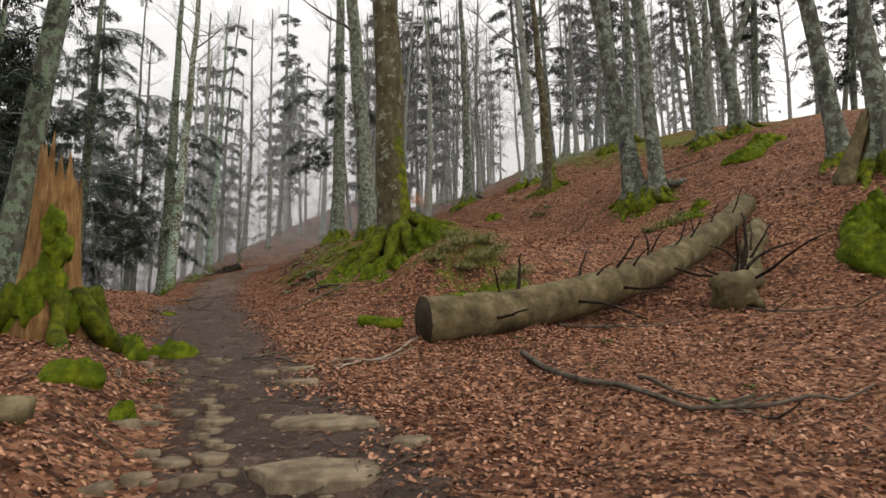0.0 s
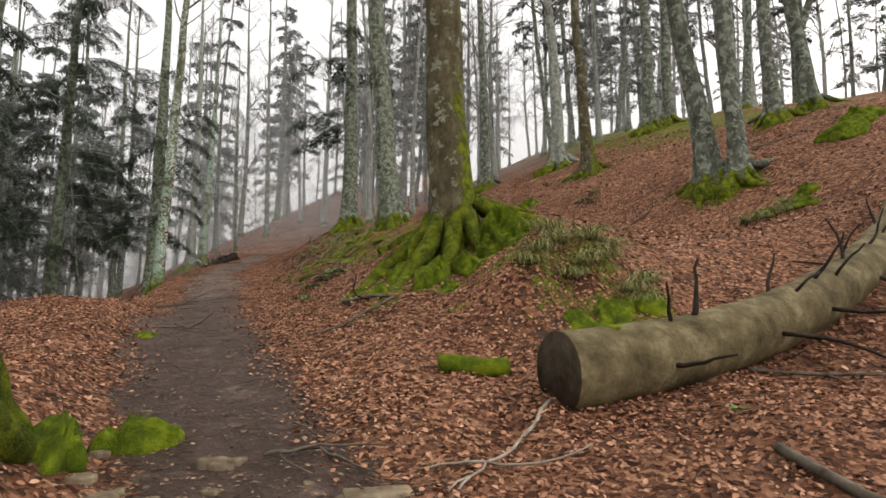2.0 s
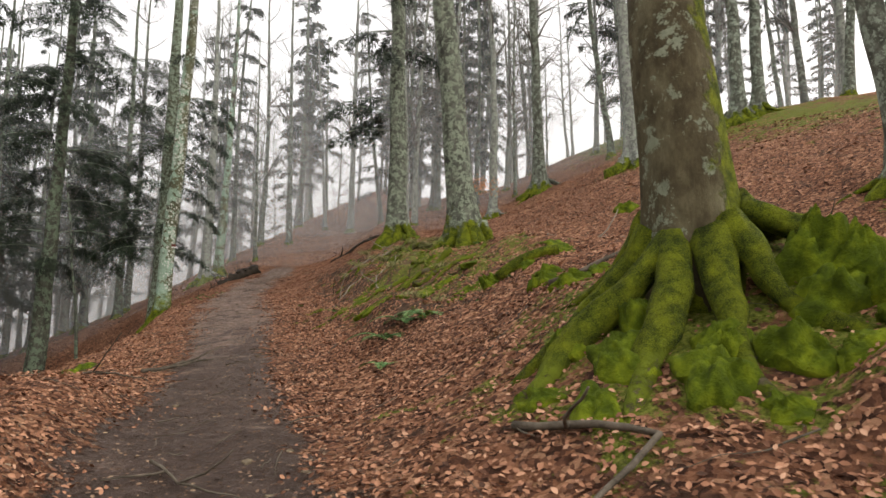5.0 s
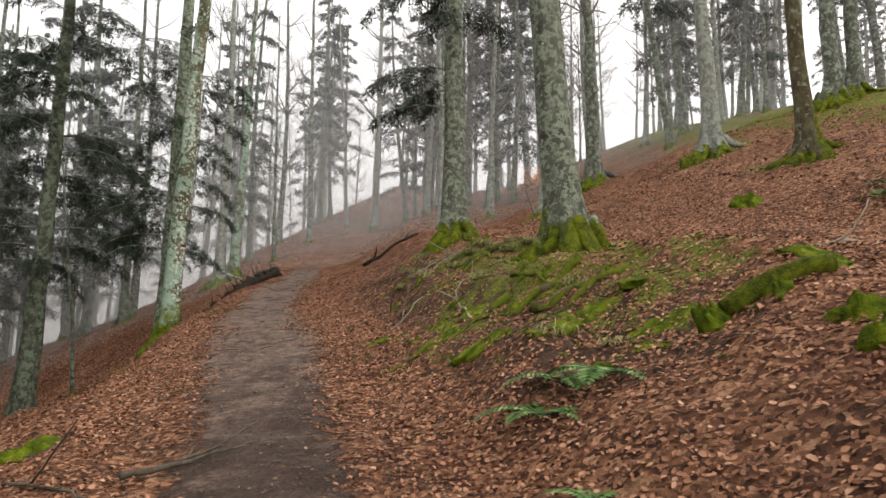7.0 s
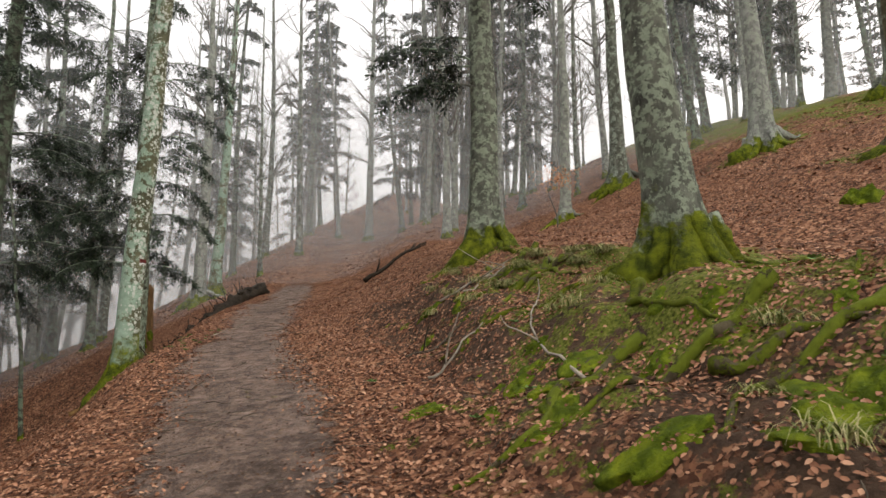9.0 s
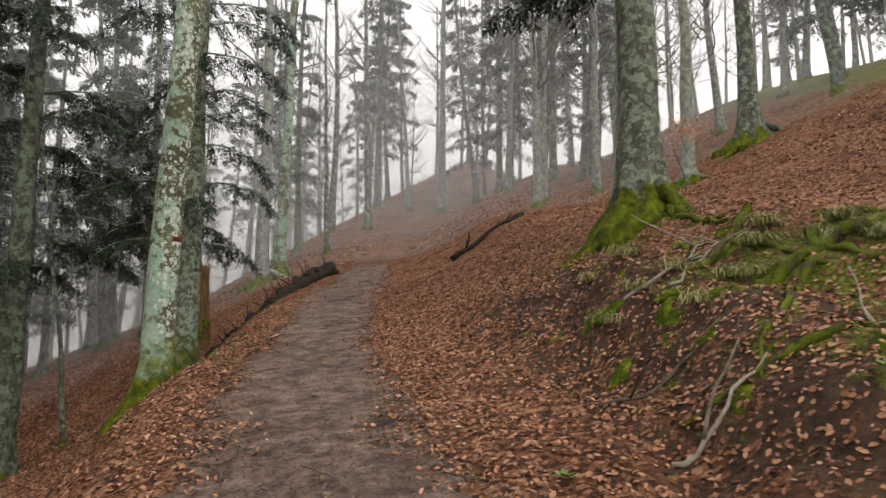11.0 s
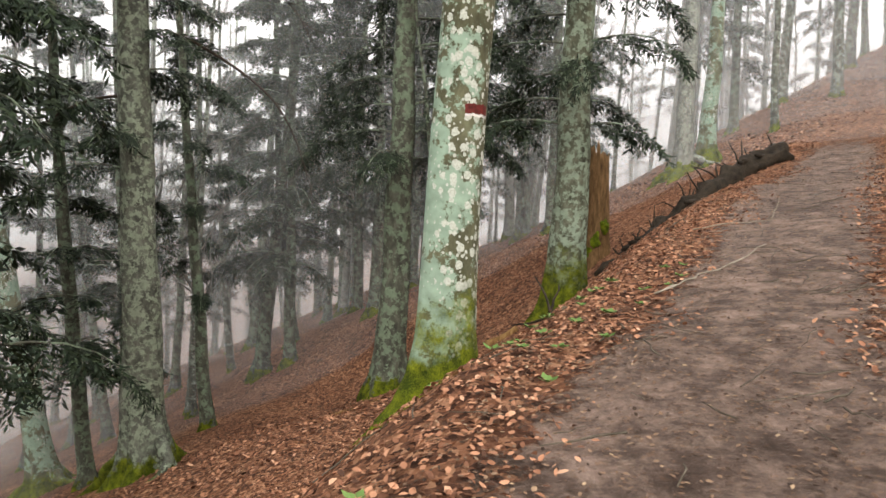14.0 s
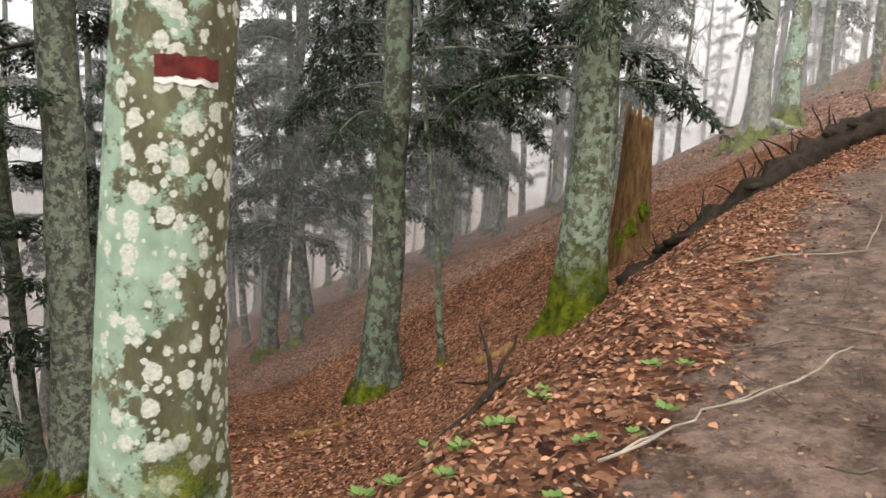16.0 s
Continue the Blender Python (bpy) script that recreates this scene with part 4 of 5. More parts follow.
def splintered(rnd, r, h, mat_out, foot, sides=30, tilt=0.25, lean=(0, 0), flare=0.6, jag=1.0):
    """A broken trunk: a thick shell whose rim is torn into splinters."""
    rim = [h * (1 - 0.28 * jag + 0.28 * jag * abs(math.sin(j * 1.7)) * rnd.uniform(0.5, 1.0) + tilt * 0.5 * math.cos(6.28 * j / sides + 2.2)) * (1 + jag * rnd.uniform(-0.10, 0.10)) for j in range(sides)]
    verts, faces, rings = [], [], 14
    for k in range(rings + 1):
        u = k / rings
        for j in range(sides):
            a = 6.2832 * j / sides
            z = -0.3 + u * (rim[j] + 0.3)
            q = r * (1 + flare * math.exp(-max(z, 0) / 0.35)) * (1 - 0.3 * max(z, 0) / h)
            q *= 1 + 0.10 * math.sin(5 * a + 1) * math.exp(-max(z, 0) / 0.7) + 0.12 * noise.noise(Vector((math.cos(a) * 3, math.sin(a) * 3, z * 0.8)))
            q *= 1 + 0.07 * noise.noise(Vector((math.cos(a) * 9, math.sin(a) * 9, z * 1.2)))
            verts.append((q * math.cos(a) + lean[0] * max(z, 0), q * math.sin(a) + lean[1] * max(z, 0), z))
    outer = len(verts)
    for j in range(sides):
        a = 6.2832 * j / sides
        for f, dz in ((0.62, -0.12), (0.3, -0.5)):
            verts.append((r * f * math.cos(a) + lean[0] * rim[j], r * f * math.sin(a) + lean[1] * rim[j], max(rim[j] + dz - 0.15 * (f < 0.5), 0.2)))
    for k in range(rings):
        for j in range(sides):
            b = (j + 1) % sides
            faces.append((k * sides + j, k * sides + b, (k + 1) * sides + b, (k + 1) * sides + j))
    top = rings * sides
    for j in range(sides):
        b = (j + 1) % sides
        faces.append((top + j, top + b, outer + 2 * b, outer + 2 * j))
        faces.append((outer + 2 * j, outer + 2 * b, outer + 2 * b + 1, outer + 2 * j + 1))
    faces.append(tuple(outer + 2 * j + 1 for j in range(sides)))
    return part("shell", (verts, faces), mat_out, foot)


def rotten_stump():
    rnd = random.Random(9)
    foot = anchor("rotten_stump", -3.9, 6.75, None, "tall splintered rotten stump with bright moss at its foot", "stump")
    splintered(rnd, 0.27, 1.8, rotten_wood, foot, lean=(-0.02, 0.02), jag=0.7, flare=0.45)
    for k, (a, s, z) in enumerate(((-1.2, 0.26, 0.45), (-0.9, 0.22, 0.75), (-1.5, 0.2, 0.2), (-0.4, 0.24, 0.15), (-2.0, 0.25, 0.25), (-1.15, 0.18, 0.98), (-2.4, 0.3, 0.1))):
        m = part("moss_patch", cushion(rnd, s, s * 0.55, 0.09), moss_mat, foot, "bright green moss")
        q = 0.27 * (1 + 0.45 * math.exp(-z / 0.35))
        m.location = (q * 0.92 * math.cos(a), q * 0.92 * math.sin(a), z)
        m.rotation_euler = (0, radians(76), a)
        m.rotation_mode = "XYZ"
    for a, ln in ((-0.2, 1.0), (-0.9, 0.9), (0.5, 0.8), (-2.2, 0.8)):
        part("root", root_geo(rnd, 0.7, a, ln, 0.10, foot.location), root_bark, foot)
    return foot


rotten_stump()


def snag():
    rnd = random.Random(19)
    foot = anchor("snag", -15.55, 38.0, None, "broken orange-brown snag behind the fir", "stump")
    splintered(rnd, 0.35, 2.75, snag_wood, foot, flare=0.3, jag=0.4, tilt=0.1)
    for a, s, z in ((-1.0, 0.2, 0.5), (-0.4, 0.16, 0.85), (-1.5, 0.2, 0.25)):
        m = part("moss_patch", cushion(rnd, s, s * 0.6, 0.07), moss_mat, foot, "bright green moss")
        m.location = (0.36 * math.cos(a), 0.36 * math.sin(a), z)
        m.rotation_euler = (0, radians(78), a)
    return foot


snag()


def trail_log():
    """The dark, decayed log along the trail's outer edge, with broken spikes."""
    rnd = random.Random(29)
    a, c = Vector((-13.75, 35.0, 0)), Vector((-12.0, 39.7, 0))
    foot = anchor("decayed_log", a.x, a.y, None, "dark decayed log with broken spikes along the trail", "log")
    n, pts = 26, []
    for k in range(n + 1):
        p = a.lerp(c, k / n)
        p.x += 0.12 * math.sin(k * 0.5)
        p.z = ground_z(p.x, p.y) + 0.15
        pts.append(p - foot.location)
    part("bole", tube(pts, [0.17 + 0.07 * k / n + 0.045 * math.sin(k * 2.3) for k in range(n + 1)], 22, 0.6, 5), dark_wood, foot)
    for k in range(30):
        i = rnd.randint(1, n - 1)
        part("spike", stub(rnd, pts[i] + Vector((0, 0, 0.1)), (rnd.gauss(-0.5, 0.4), rnd.gauss(0.2, 0.4), rnd.uniform(0.4, 1.0)), rnd.uniform(0.25, 0.75), 0.024), dark_wood, foot)
    for k in range(9):
        i = rnd.randint(2, n - 2)
        part("slab", tube([pts[i] + Vector((0.06, -0.5, 0.12)), pts[i] + Vector((0.09, 0, 0.14)), pts[i] + Vector((0.05, 0.6, 0.16))], [0.04, 0.055, 0.025], 7, 0.5, 6), dark_wood, foot)
    return foot


trail_log()


# ---- small and loose things on the forest floor ----
def second_log():
    """The gnarled butt that lies behind the long log, roots towards the trail."""
    rnd = random.Random(41)
    a, c = Vector((4.08, 9.6, 0)), Vector((5.9, 12.6, 0))
    foot = anchor("gnarled_log", a.x, a.y, None, "short gnarled fallen trunk with bleached broken branches", "log")
    pts, n = [], 16
    for k in range(n + 1):
        p = a.lerp(c, k / n)
        p.z = ground_z(p.x, p.y) + 0.2 + 0.12 * k / n
        pts.append(p - foot.location)
    part("bole", tube(pts, [(0.2, 0.29, 0.3, 0.27, 0.23)[min(k, 4)] + 0.03 * math.sin(k) - 0.004 * k for k in range(n + 1)], 24, 0.5, 4.2), dead_wood, foot)
    for i, way, ln, r in ((3, (-0.2, -0.3, 1), 0.95, 0.035), (4, (0.25, -0.2, 1), 1.15, 0.04), (6, (0.6, 0, 0.7), 1.0, 0.035), (5, (-1, 0.25, 0.15), 1.9, 0.028), (7, (-0.3, 0.1, 1), 0.9, 0.03), (9, (0.4, -0.2, 0.9), 0.8, 0.03), (2, (-0.8, -0.4, 0.3), 0.8, 0.03), (4, (0.9, -0.6, 0.05), 1.5, 0.03), (11, (0.1, 0, 1), 0.8, 0.025), (8, (-0.7, 0, 0.8), 0.7, 0.025)):
        part("broken_branch", stub(rnd, pts[i] + Vector((0, 0, 0.12)), way, ln, r), dark_wood, foot)
    return foot


second_log()


def leaning_stub():
    rnd = random.Random(43)
    foot = anchor("broken_stub", 8.3, 13.7, None, "pale broken leaning stub beside the dark beech", "stump")
    splintered(rnd, 0.16, 1.5, dead_wood, foot, lean=(0.42, 0.0), flare=0.5, sides=18)
    return foot


leaning_stub()


def short_log(name, x, y, angle, length, r, mat, label):
    foot = anchor(name, x, y, None, label, "log")
    n, pts = 8, []
    for k in range(n + 1):
        s = (k / n - 0.5) * length
        px, py = x + s * math.cos(angle), y + s * math.sin(angle)
        pts.append(Vector((px, py, ground_z(px, py) + r * 0.6)) - foot.location)
    part("bole", tube(pts, [r * (1 - 0.15 * k / n) for k in range(n + 1)], 14, 0.12, 7), mat, foot)
    return foot


short_log("mossy_log", -0.85, 9.35, 0.05, 0.62, 0.10, moss_mat, "short log thickly covered in bright moss")
short_log("mossy_log", -1.75, 17.05, -0.15, 0.8, 0.09, root_bark, "dark sunken log topped with moss")
short_log("cut_log", -2.95, 4.05, 0.25, 1.0, 0.11, dead_wood, "short weathered cut log on the leaves")
short_log("orange_log", -17.6, 32.5, 0.5, 1.0, 0.06, rotten_wood, "split rotten log of orange wood")
short_log("orange_log", -15.3, 34.1, 0.3, 0.6, 0.08, rotten_wood, "split rotten log of orange wood")

MR = random.Random(51)


def moss_cushion(x, y, rx, ry, h, dz=-0.03):
    m = part("moss_cushion", cushion(MR, rx, ry, h, 11, 32), moss_mat)
    m.location = (x, y, ground_z(x, y) + dz)
    e = 0.12
    up = Vector((ground_z(x - e, y) - ground_z(x + e, y), ground_z(x, y - e) - ground_z(x, y + e), 2 * e)).normalized()
    m.rotation_mode = "QUATERNION"
    m.rotation_quaternion = Vector((0, 0, 1)).rotation_difference(up) @ Euler((0, 0, MR.uniform(0, 6))).to_quaternion()
    return tagged(m, "soft bright green cushion of moss on the ground", "moss", "moss cushions")


for x, y, rx, ry, h in ((-0.3, 12.7, 0.30, 0.24, 0.40), (-0.1, 12.6, 0.24, 0.2, 0.34), (-0.38, 12.37, 0.26, 0.2, 0.24), (-0.05, 12.3, 0.2, 0.17, 0.2), (-1.45, 12.75, 0.2, 0.16, 0.2), (-1.1, 12.3, 0.22, 0.16, 0.17), (-2.2, 12.5, 0.25, 0.12, 0.09), (-0.15, 11.95, 0.2, 0.16, 0.14), (-0.75, 12.1, 0.26, 0.22, 0.2), (-1.25, 12.05, 0.3, 0.22, 0.16), (-1.65, 12.45, 0.34, 0.2, 0.15), (-0.5, 11.8, 0.22, 0.18, 0.14), (-1, 11.7, 0.16, 0.13, 0.09), (-1.9, 12.1, 0.24, 0.15, 0.1), (0.75, 10.75, 0.4, 0.26, 0.13), (0.35, 10.6, 0.28, 0.2, 0.1), (1.15, 10.9, 0.3, 0.22, 0.15), (-1.9, 12.95, 0.22, 0.18, 0.14),
                        (-2.2, 17.15, 0.14, 0.13, 0.19), (-1.75, 17.05, 0.24, 0.1, 0.09), (-1.6, 16.2, 0.2, 0.16, 0.14), (-1.7, 15.7, 0.2, 0.15, 0.14), (7.3, 11.3, 0.9, 0.6, 0.5), (7.7, 12.0, 0.7, 0.5, 0.5), (-8.1, 17.9, 0.32, 0.26, 0.12), (-3.35, 7.3, 0.35, 0.16, 0.22), (-3.05, 7.75, 0.28, 0.14, 0.2), (-2.75, 5.15, 0.24, 0.18, 0.16), (-2.3, 5.0, 0.14, 0.12, 0.12), (-4.8, 11.9, 0.2, 0.15, 0.08), (2.1, 26.7, 0.36, 0.3, 0.26), (-1.6, 14.6, 0.22, 0.16, 0.14), (-1.3, 14.75, 0.18, 0.14, 0.1), (5.9, 17.6, 0.3, 0.25, 0.16), (6.4, 17.1, 0.35, 0.25, 0.16), (6.9, 17.8, 0.3, 0.25, 0.2), (9.3, 20.2, 0.8, 0.5, 0.3), (10.2, 20.8, 0.7, 0.5, 0.3)):
    moss_cushion(x, y, rx, ry, h)


def grass_tuft(x, y, size, count=150):
    rnd = random.Random(int(x * 100 + y * 1000))
    verts, faces = [], []
    for _ in range(count):
        a = rnd.uniform(0, 6.3)
        p = Vector((rnd.gauss(0, 0.07), rnd.gauss(0, 0.07), 0))
        w = Vector((math.cos(a) * 0.6, math.sin(a) * 0.6 - 0.15, 1)).normalized()
        s = w.cross(Vector((0, 0, 1))).normalized() * 0.005
        ln, o = 1.25 * size * rnd.uniform(0.6, 1.2), len(verts)
        for k in range(5):
            verts += [p - s * (1 - k / 5), p + s * (1 - k / 5)]
            p = p + w * ln / 4
            w = (w + Vector((-0.05, -0.12, -0.62))).normalized()
        for k in range(4):
            faces.append((o + 2 * k, o + 2 * k + 1, o + 2 * k + 3, o + 2 * k + 2))
    g = part("grass_tuft", (verts, faces), grass_mat, smooth_shade=False)
    g.location = (x, y, ground_z(x, y) - 0.01)
    return tagged(g, "drooping tuft of pale winter grass", "grass", "grass tufts")


for x, y, s in ((0.05, 11.3, 0.36), (0.3, 11.5, 0.4), (0.55, 11.2, 0.42), (0.8, 11.35, 0.38), (1.05, 11.15, 0.42), (0.35, 11.05, 0.34), (0.7, 11.6, 0.4), (1.3, 11.4, 0.36), (-0.1, 11.1, 0.3), (0.95, 11.7, 0.35), (1.2, 11.0, 0.34), (0.2, 11.75, 0.34), (5.7, 17.4, 0.5), (6.0, 17.2, 0.5), (6.3, 17.6, 0.45), (5.5, 17.8, 0.4), (-3.4, 24.2, 0.25), (-3.0, 24.5, 0.28), (-3.6, 24.9, 0.3), (-4.1, 25.0, 0.28), (-3.8, 25.6, 0.3), (-3.3, 25.2, 0.26), (-4.4, 24.6, 0.24)):
    grass_tuft(x, y, s)


def exposed_root(tree_foot, x, y, angle, length, r, seed):
    """A root that winds down the bank's face from a tree, half sunk, mossy on top."""
    rnd = random.Random(seed)
    pts, rad, n = [], [], 16
    for k in range(n + 1):
        u = k / n
        z = ground_z(x, y) + r * (0.55 - 0.4 * u) + 0.05 * math.sin(k * 1.1 + seed) * (1 - u)
        pts.append(Vector((x, y, z)) - tree_foot.location)
        rad.append(r * (1.1 - 0.85 * u) * (1 + 0.25 * math.sin(k * 1.7 + seed)) + 0.006)
        angle += rnd.gauss(0, 0.26)
        x, y = x + math.cos(angle) * length / n, y + math.sin(angle) * length / n
    part("root", tube(pts, rad, 9, 0.3, 7, seed=seed), root_bark, tree_foot)


BR = random.Random(57)
for owner, places in ((bank_beech, [(-3.0, 22.7, -2.6), (-2.7, 22.6, -1.9), (-2.3, 22.6, -1.4), (-3.1, 23.1, -3.0), (-2.0, 22.8, -0.7), (-3.3, 21.6, -2.2), (-2.6, 21.2, -1.7), (-1.6, 21.8, -1.0), (-3.6, 20.6, -2.4), (-2.8, 20.0, -2.9), (-2.2, 19.4, -2.6), (-1.7, 20.2, -1.8), (-3.4, 19.6, -1.2)]),
                      (bank_fir, [(-4.2, 27.9, -1.2), (-4.8, 27.9, -2.0), (-4.0, 27.3, -0.9), (-3.7, 26.4, -2.3), (-4.1, 25.5, -1.6), (-3.6, 25.0, -2.5), (-3.3, 24.4, -2.9), (-4.5, 26.3, -2.0), (-3.9, 24.2, -2.2), (-3.2, 25.8, -1.5)])):
    for k, (x, y, a) in enumerate(places):
        exposed_root(owner, x, y, a, BR.uniform(1.0, 2.3), BR.uniform(0.025, 0.06), k + int(10 * y))
for k in range(90):
    y = BR.uniform(17.2, 27.2)
    d = BR.gauss(2.9, 0.7) + 0.5 * (y < 20)
    q = BR.uniform(0.07, 0.24 if y < 21.5 else 0.13)
    moss_cushion(float(trail_x(y)) + d, y, q * 1.6, q * 0.9, q * BR.uniform(0.2, 0.42), -0.03)
for k in range(16):
    y = BR.uniform(17.5, 26.5)
    grass_tuft(float(trail_x(y)) + BR.gauss(3.4, 0.5), y, BR.uniform(0.16, 0.3), 70)


def fern(x, y, fronds, length, seed):
    rnd = random.Random(seed)
    foot = anchor("fern", x, y, None, "low green fern fronds spread over dead leaves", "fern", "ferns")
    for k in range(fronds):
        a = 6.28 * k / fronds + rnd.uniform(-0.4, 0.4)
        p, w = Vector((0, 0, 0.01)), Vector((math.cos(a), math.sin(a), 0.75)).normalized()
        verts, faces, ln = [], [], length * rnd.uniform(0.7, 1.1)
        pts = [p.copy()]
        for i in range(16):
            u = i / 16
            side = w.cross(Vector((0, 0, 1))).normalized()
            size = ln * 0.26 * math.sin(math.pi * min(1, 0.15 + u * 0.9))
            if i > 1:
                for s in (-1, 1):
                    out = (side * s + w * 0.35 + Vector((0, 0, -0.12))).normalized()
                    blade(verts, faces, p, out, w, size, ln * 0.03)
            p = p + w * ln / 16
            w = (w + Vector((0, 0, -0.11))).normalized()
            pts.append(p.copy())
        stem = part("frond", tube(pts, [0.005 * (1.1 - i / 17) for i in range(17)], 4), fern_mat, foot)
        part("frond_blade", (verts, faces), fern_mat, stem, smooth_shade=False)
    return foot


fern(-3.62, 16.95, 6, 0.62, 1), fern(-3.1, 17.1, 6, 0.72, 2), fern(-3.4, 17.3, 5, 0.6, 3), fern(3.5, 24.3, 5, 0.7, 4), fern(3.9, 24.6, 4, 0.6, 5), fern(-3.5, 15.6, 4, 0.4, 6)


def herb(x, y, size, seed):
    rnd = random.Random(seed)
    verts, faces = [], []
    for k in range(7):
        a = 6.28 * k / 7 + rnd.uniform(-0.3, 0.3)
        w = Vector((math.cos(a), math.sin(a), rnd.uniform(0.25, 0.7))).normalized()
        side = w.cross(Vector((0, 0, 1))).normalized()
        blade(verts, faces, Vector((0, 0, 0.02)) + w * size * 0.25, w, side, size * rnd.uniform(0.6, 1), size * 0.32)
    h = part("herb", (verts, faces), herb_mat, smooth_shade=False)
    h.location = (x, y, ground_z(x, y) + 0.005)
    return tagged(h, "small fresh green herb among dead leaves", "plant", "green herbs")


HR = random.Random(61)
for k in range(46):
    x, y = (HR.gauss(-10.35, 0.35), HR.gauss(28.2, 1.0)) if k < 30 else (HR.gauss(-2.9, 0.9), HR.uniform(16, 24))
    herb(x, y, HR.uniform(0.04, 0.085), 300 + k)
for x, y in ((1.9, 7.9), (2.2, 5.6), (2.6, 5.9), (0.9, 8.1), (-2.6, 6.1), (-4.5, 20.6), (-6.0, 22.6)):
    herb(x, y, 0.08, int(x * 10 + 500))


# fallen sticks and branches
def stick(points, r, mat, label, forks=0, seed=0):
    rnd = random.Random(seed)
    x0, y0 = points[0]
    foot = anchor("fallen_branch", x0, y0, None, label, "branch")
    full = []
    for (xa, ya), (xb, yb) in zip(points, points[1:]):
        for k in range(5):
            full.append((xa + (xb - xa) * k / 5, ya + (yb - ya) * k / 5))
    full.append(points[-1])
    pts = [Vector((x + rnd.gauss(0, 0.012), y + rnd.gauss(0, 0.012), ground_z(x, y) + r * 0.8 + 0.012 + rnd.uniform(0, 0.02))) - foot.location for x, y in full]
    n = len(pts) - 1
    part("stem", tube(pts, [r * (1 - 0.7 * k / n) for k in range(n + 1)], 7, 0.15, 9), mat, foot)
    for _ in range(forks):
        k = rnd.randint(1, n - 1)
        w = (pts[k + 1] - pts[k - 1]).normalized() + Vector((rnd.gauss(0, 0.7), rnd.gauss(0, 0.7), rnd.uniform(-0.02, 0.35)))
        part("side_twig", stub(rnd, pts[k], w, rnd.uniform(0.3, 0.8), r * 0.5), mat, foot)
    return foot


stick([(0.85, 7.5), (1.25, 6.1), (1.9, 5.35), (2.75, 5.5), (3.6, 5.8)], 0.035, twig_wood, "long dark fallen branch on the leaves", 3, 1)
stick([(1.75, 6.3), (2.1, 5.6), (2.5, 5.1)], 0.022, twig_wood, "forked dark stick on the leaves", 2, 2)
stick([(-0.3, 8.6), (-0.8, 7.6), (-1.1, 7.0)], 0.016, pale_twig, "thin bleached branch below the sawn log", 3, 3)
stick([(-4.1, 20.4), (-4.35, 22.0), (-4.1, 23.2)], 0.018, pale_twig, "crooked bleached branch on the bank", 3, 4)
stick([(-4.95, 24.6), (-4.3, 26.0), (-4.0, 27.0)], 0.016, pale_twig, "bleached stick below the fir", 2, 5)
stick([(-5.3, 25.0), (-4.6, 25.2), (-4.15, 25.6)], 0.02, pale_twig, "forked bleached branch on the bank", 3, 6)
stick([(-5.7, 23.6), (-5.2, 23.6), (-4.85, 23.6)], 0.017, twig_wood, "brown stick on the leaves", 1, 7)
stick([(-5.4, 22.75), (-5.05, 22.85), (-4.75, 23.0)], 0.02, pale_twig, "short bleached stick on the leaves", 1, 8)
stick([(-9.95, 28.7), (-9.8, 29.1), (-9.7, 29.5)], 0.008, pale_twig, "thin bleached stick at the trail's edge", 2, 9)
stick([(-6.6, 16.6), (-6.2, 16.85), (-5.9, 17.1)], 0.028, twig_wood, "broken stick on the trail's edge", 2, 10)
stick([(-7.3, 16.4), (-6.7, 16.1), (-6.2, 15.9)], 0.016, twig_wood, "thin stick on the trail's edge", 2, 11)
stick([(-1.75, 15.0), (-0.4, 15.2), (1.4, 15.6)], 0.03, twig_wood, "long brown branch behind the mossy tree", 3, 12)
stick([(-11.6, 29.2), (-11.8, 30.3), (-12.6, 31.4)], 0.04, dark_wood, "dark root-like branch at the slope's edge", 3, 13)
stick([(-2.4, 12.2), (-1.7, 11.6), (-2.6, 10.9)], 0.03, twig_wood, "brown branch beside the mossy roots", 1, 14)
stick([(-4.7, 12.6), (-4.3, 12.2), (-3.9, 12.0)], 0.014, twig_wood, "thin stick on the trail", 2, 15)
stick([(1.2, 9.6), (2.4, 9.2), (3.4, 9.3)], 0.022, twig_wood, "thin branch beside the sawn log", 3, 16)
stick([(4.2, 9.8), (5.0, 9.5), (5.7, 9.2)], 0.022, twig_wood, "dark branch beside the broken trunk", 2, 17)
stick([(0.2, 9.4), (0.8, 9.9), (1.6, 10.4)], 0.02, twig_wood, "thin branch behind the sawn log", 3, 18)
stick([(-7.9, 36.6), (-7.0, 37.0), (-6.0, 37.6)], 0.08, dark_wood, "dead branch with upright spikes on the slope", 9, 19)
stick([(-1.3, 18.6), (0.2, 18.4), (1.4, 18.9)], 0.025, pale_twig, "bleached branch on the slope", 3, 20)
stick([(2.2, 21.5), (3.4, 21.0), (4.6, 21.2)], 0.03, twig_wood, "dark branch on the slope", 3, 21)
stick([(6.8, 21.8), (8.0, 22.0), (9.0, 21.6)], 0.03, twig_wood, "dark branch on the slope", 5, 22)
stick([(-10.7, 31.3), (-10.2, 31.7), (-9.9, 32.0)], 0.007, pale_twig, "thin bleached stick on the trail", 1, 23)
stick([(-2.2, 7.6), (-1.9, 7.7), (-1.5, 7.3)], 0.016, twig_wood, "short forked stick on the trail", 2, 24)


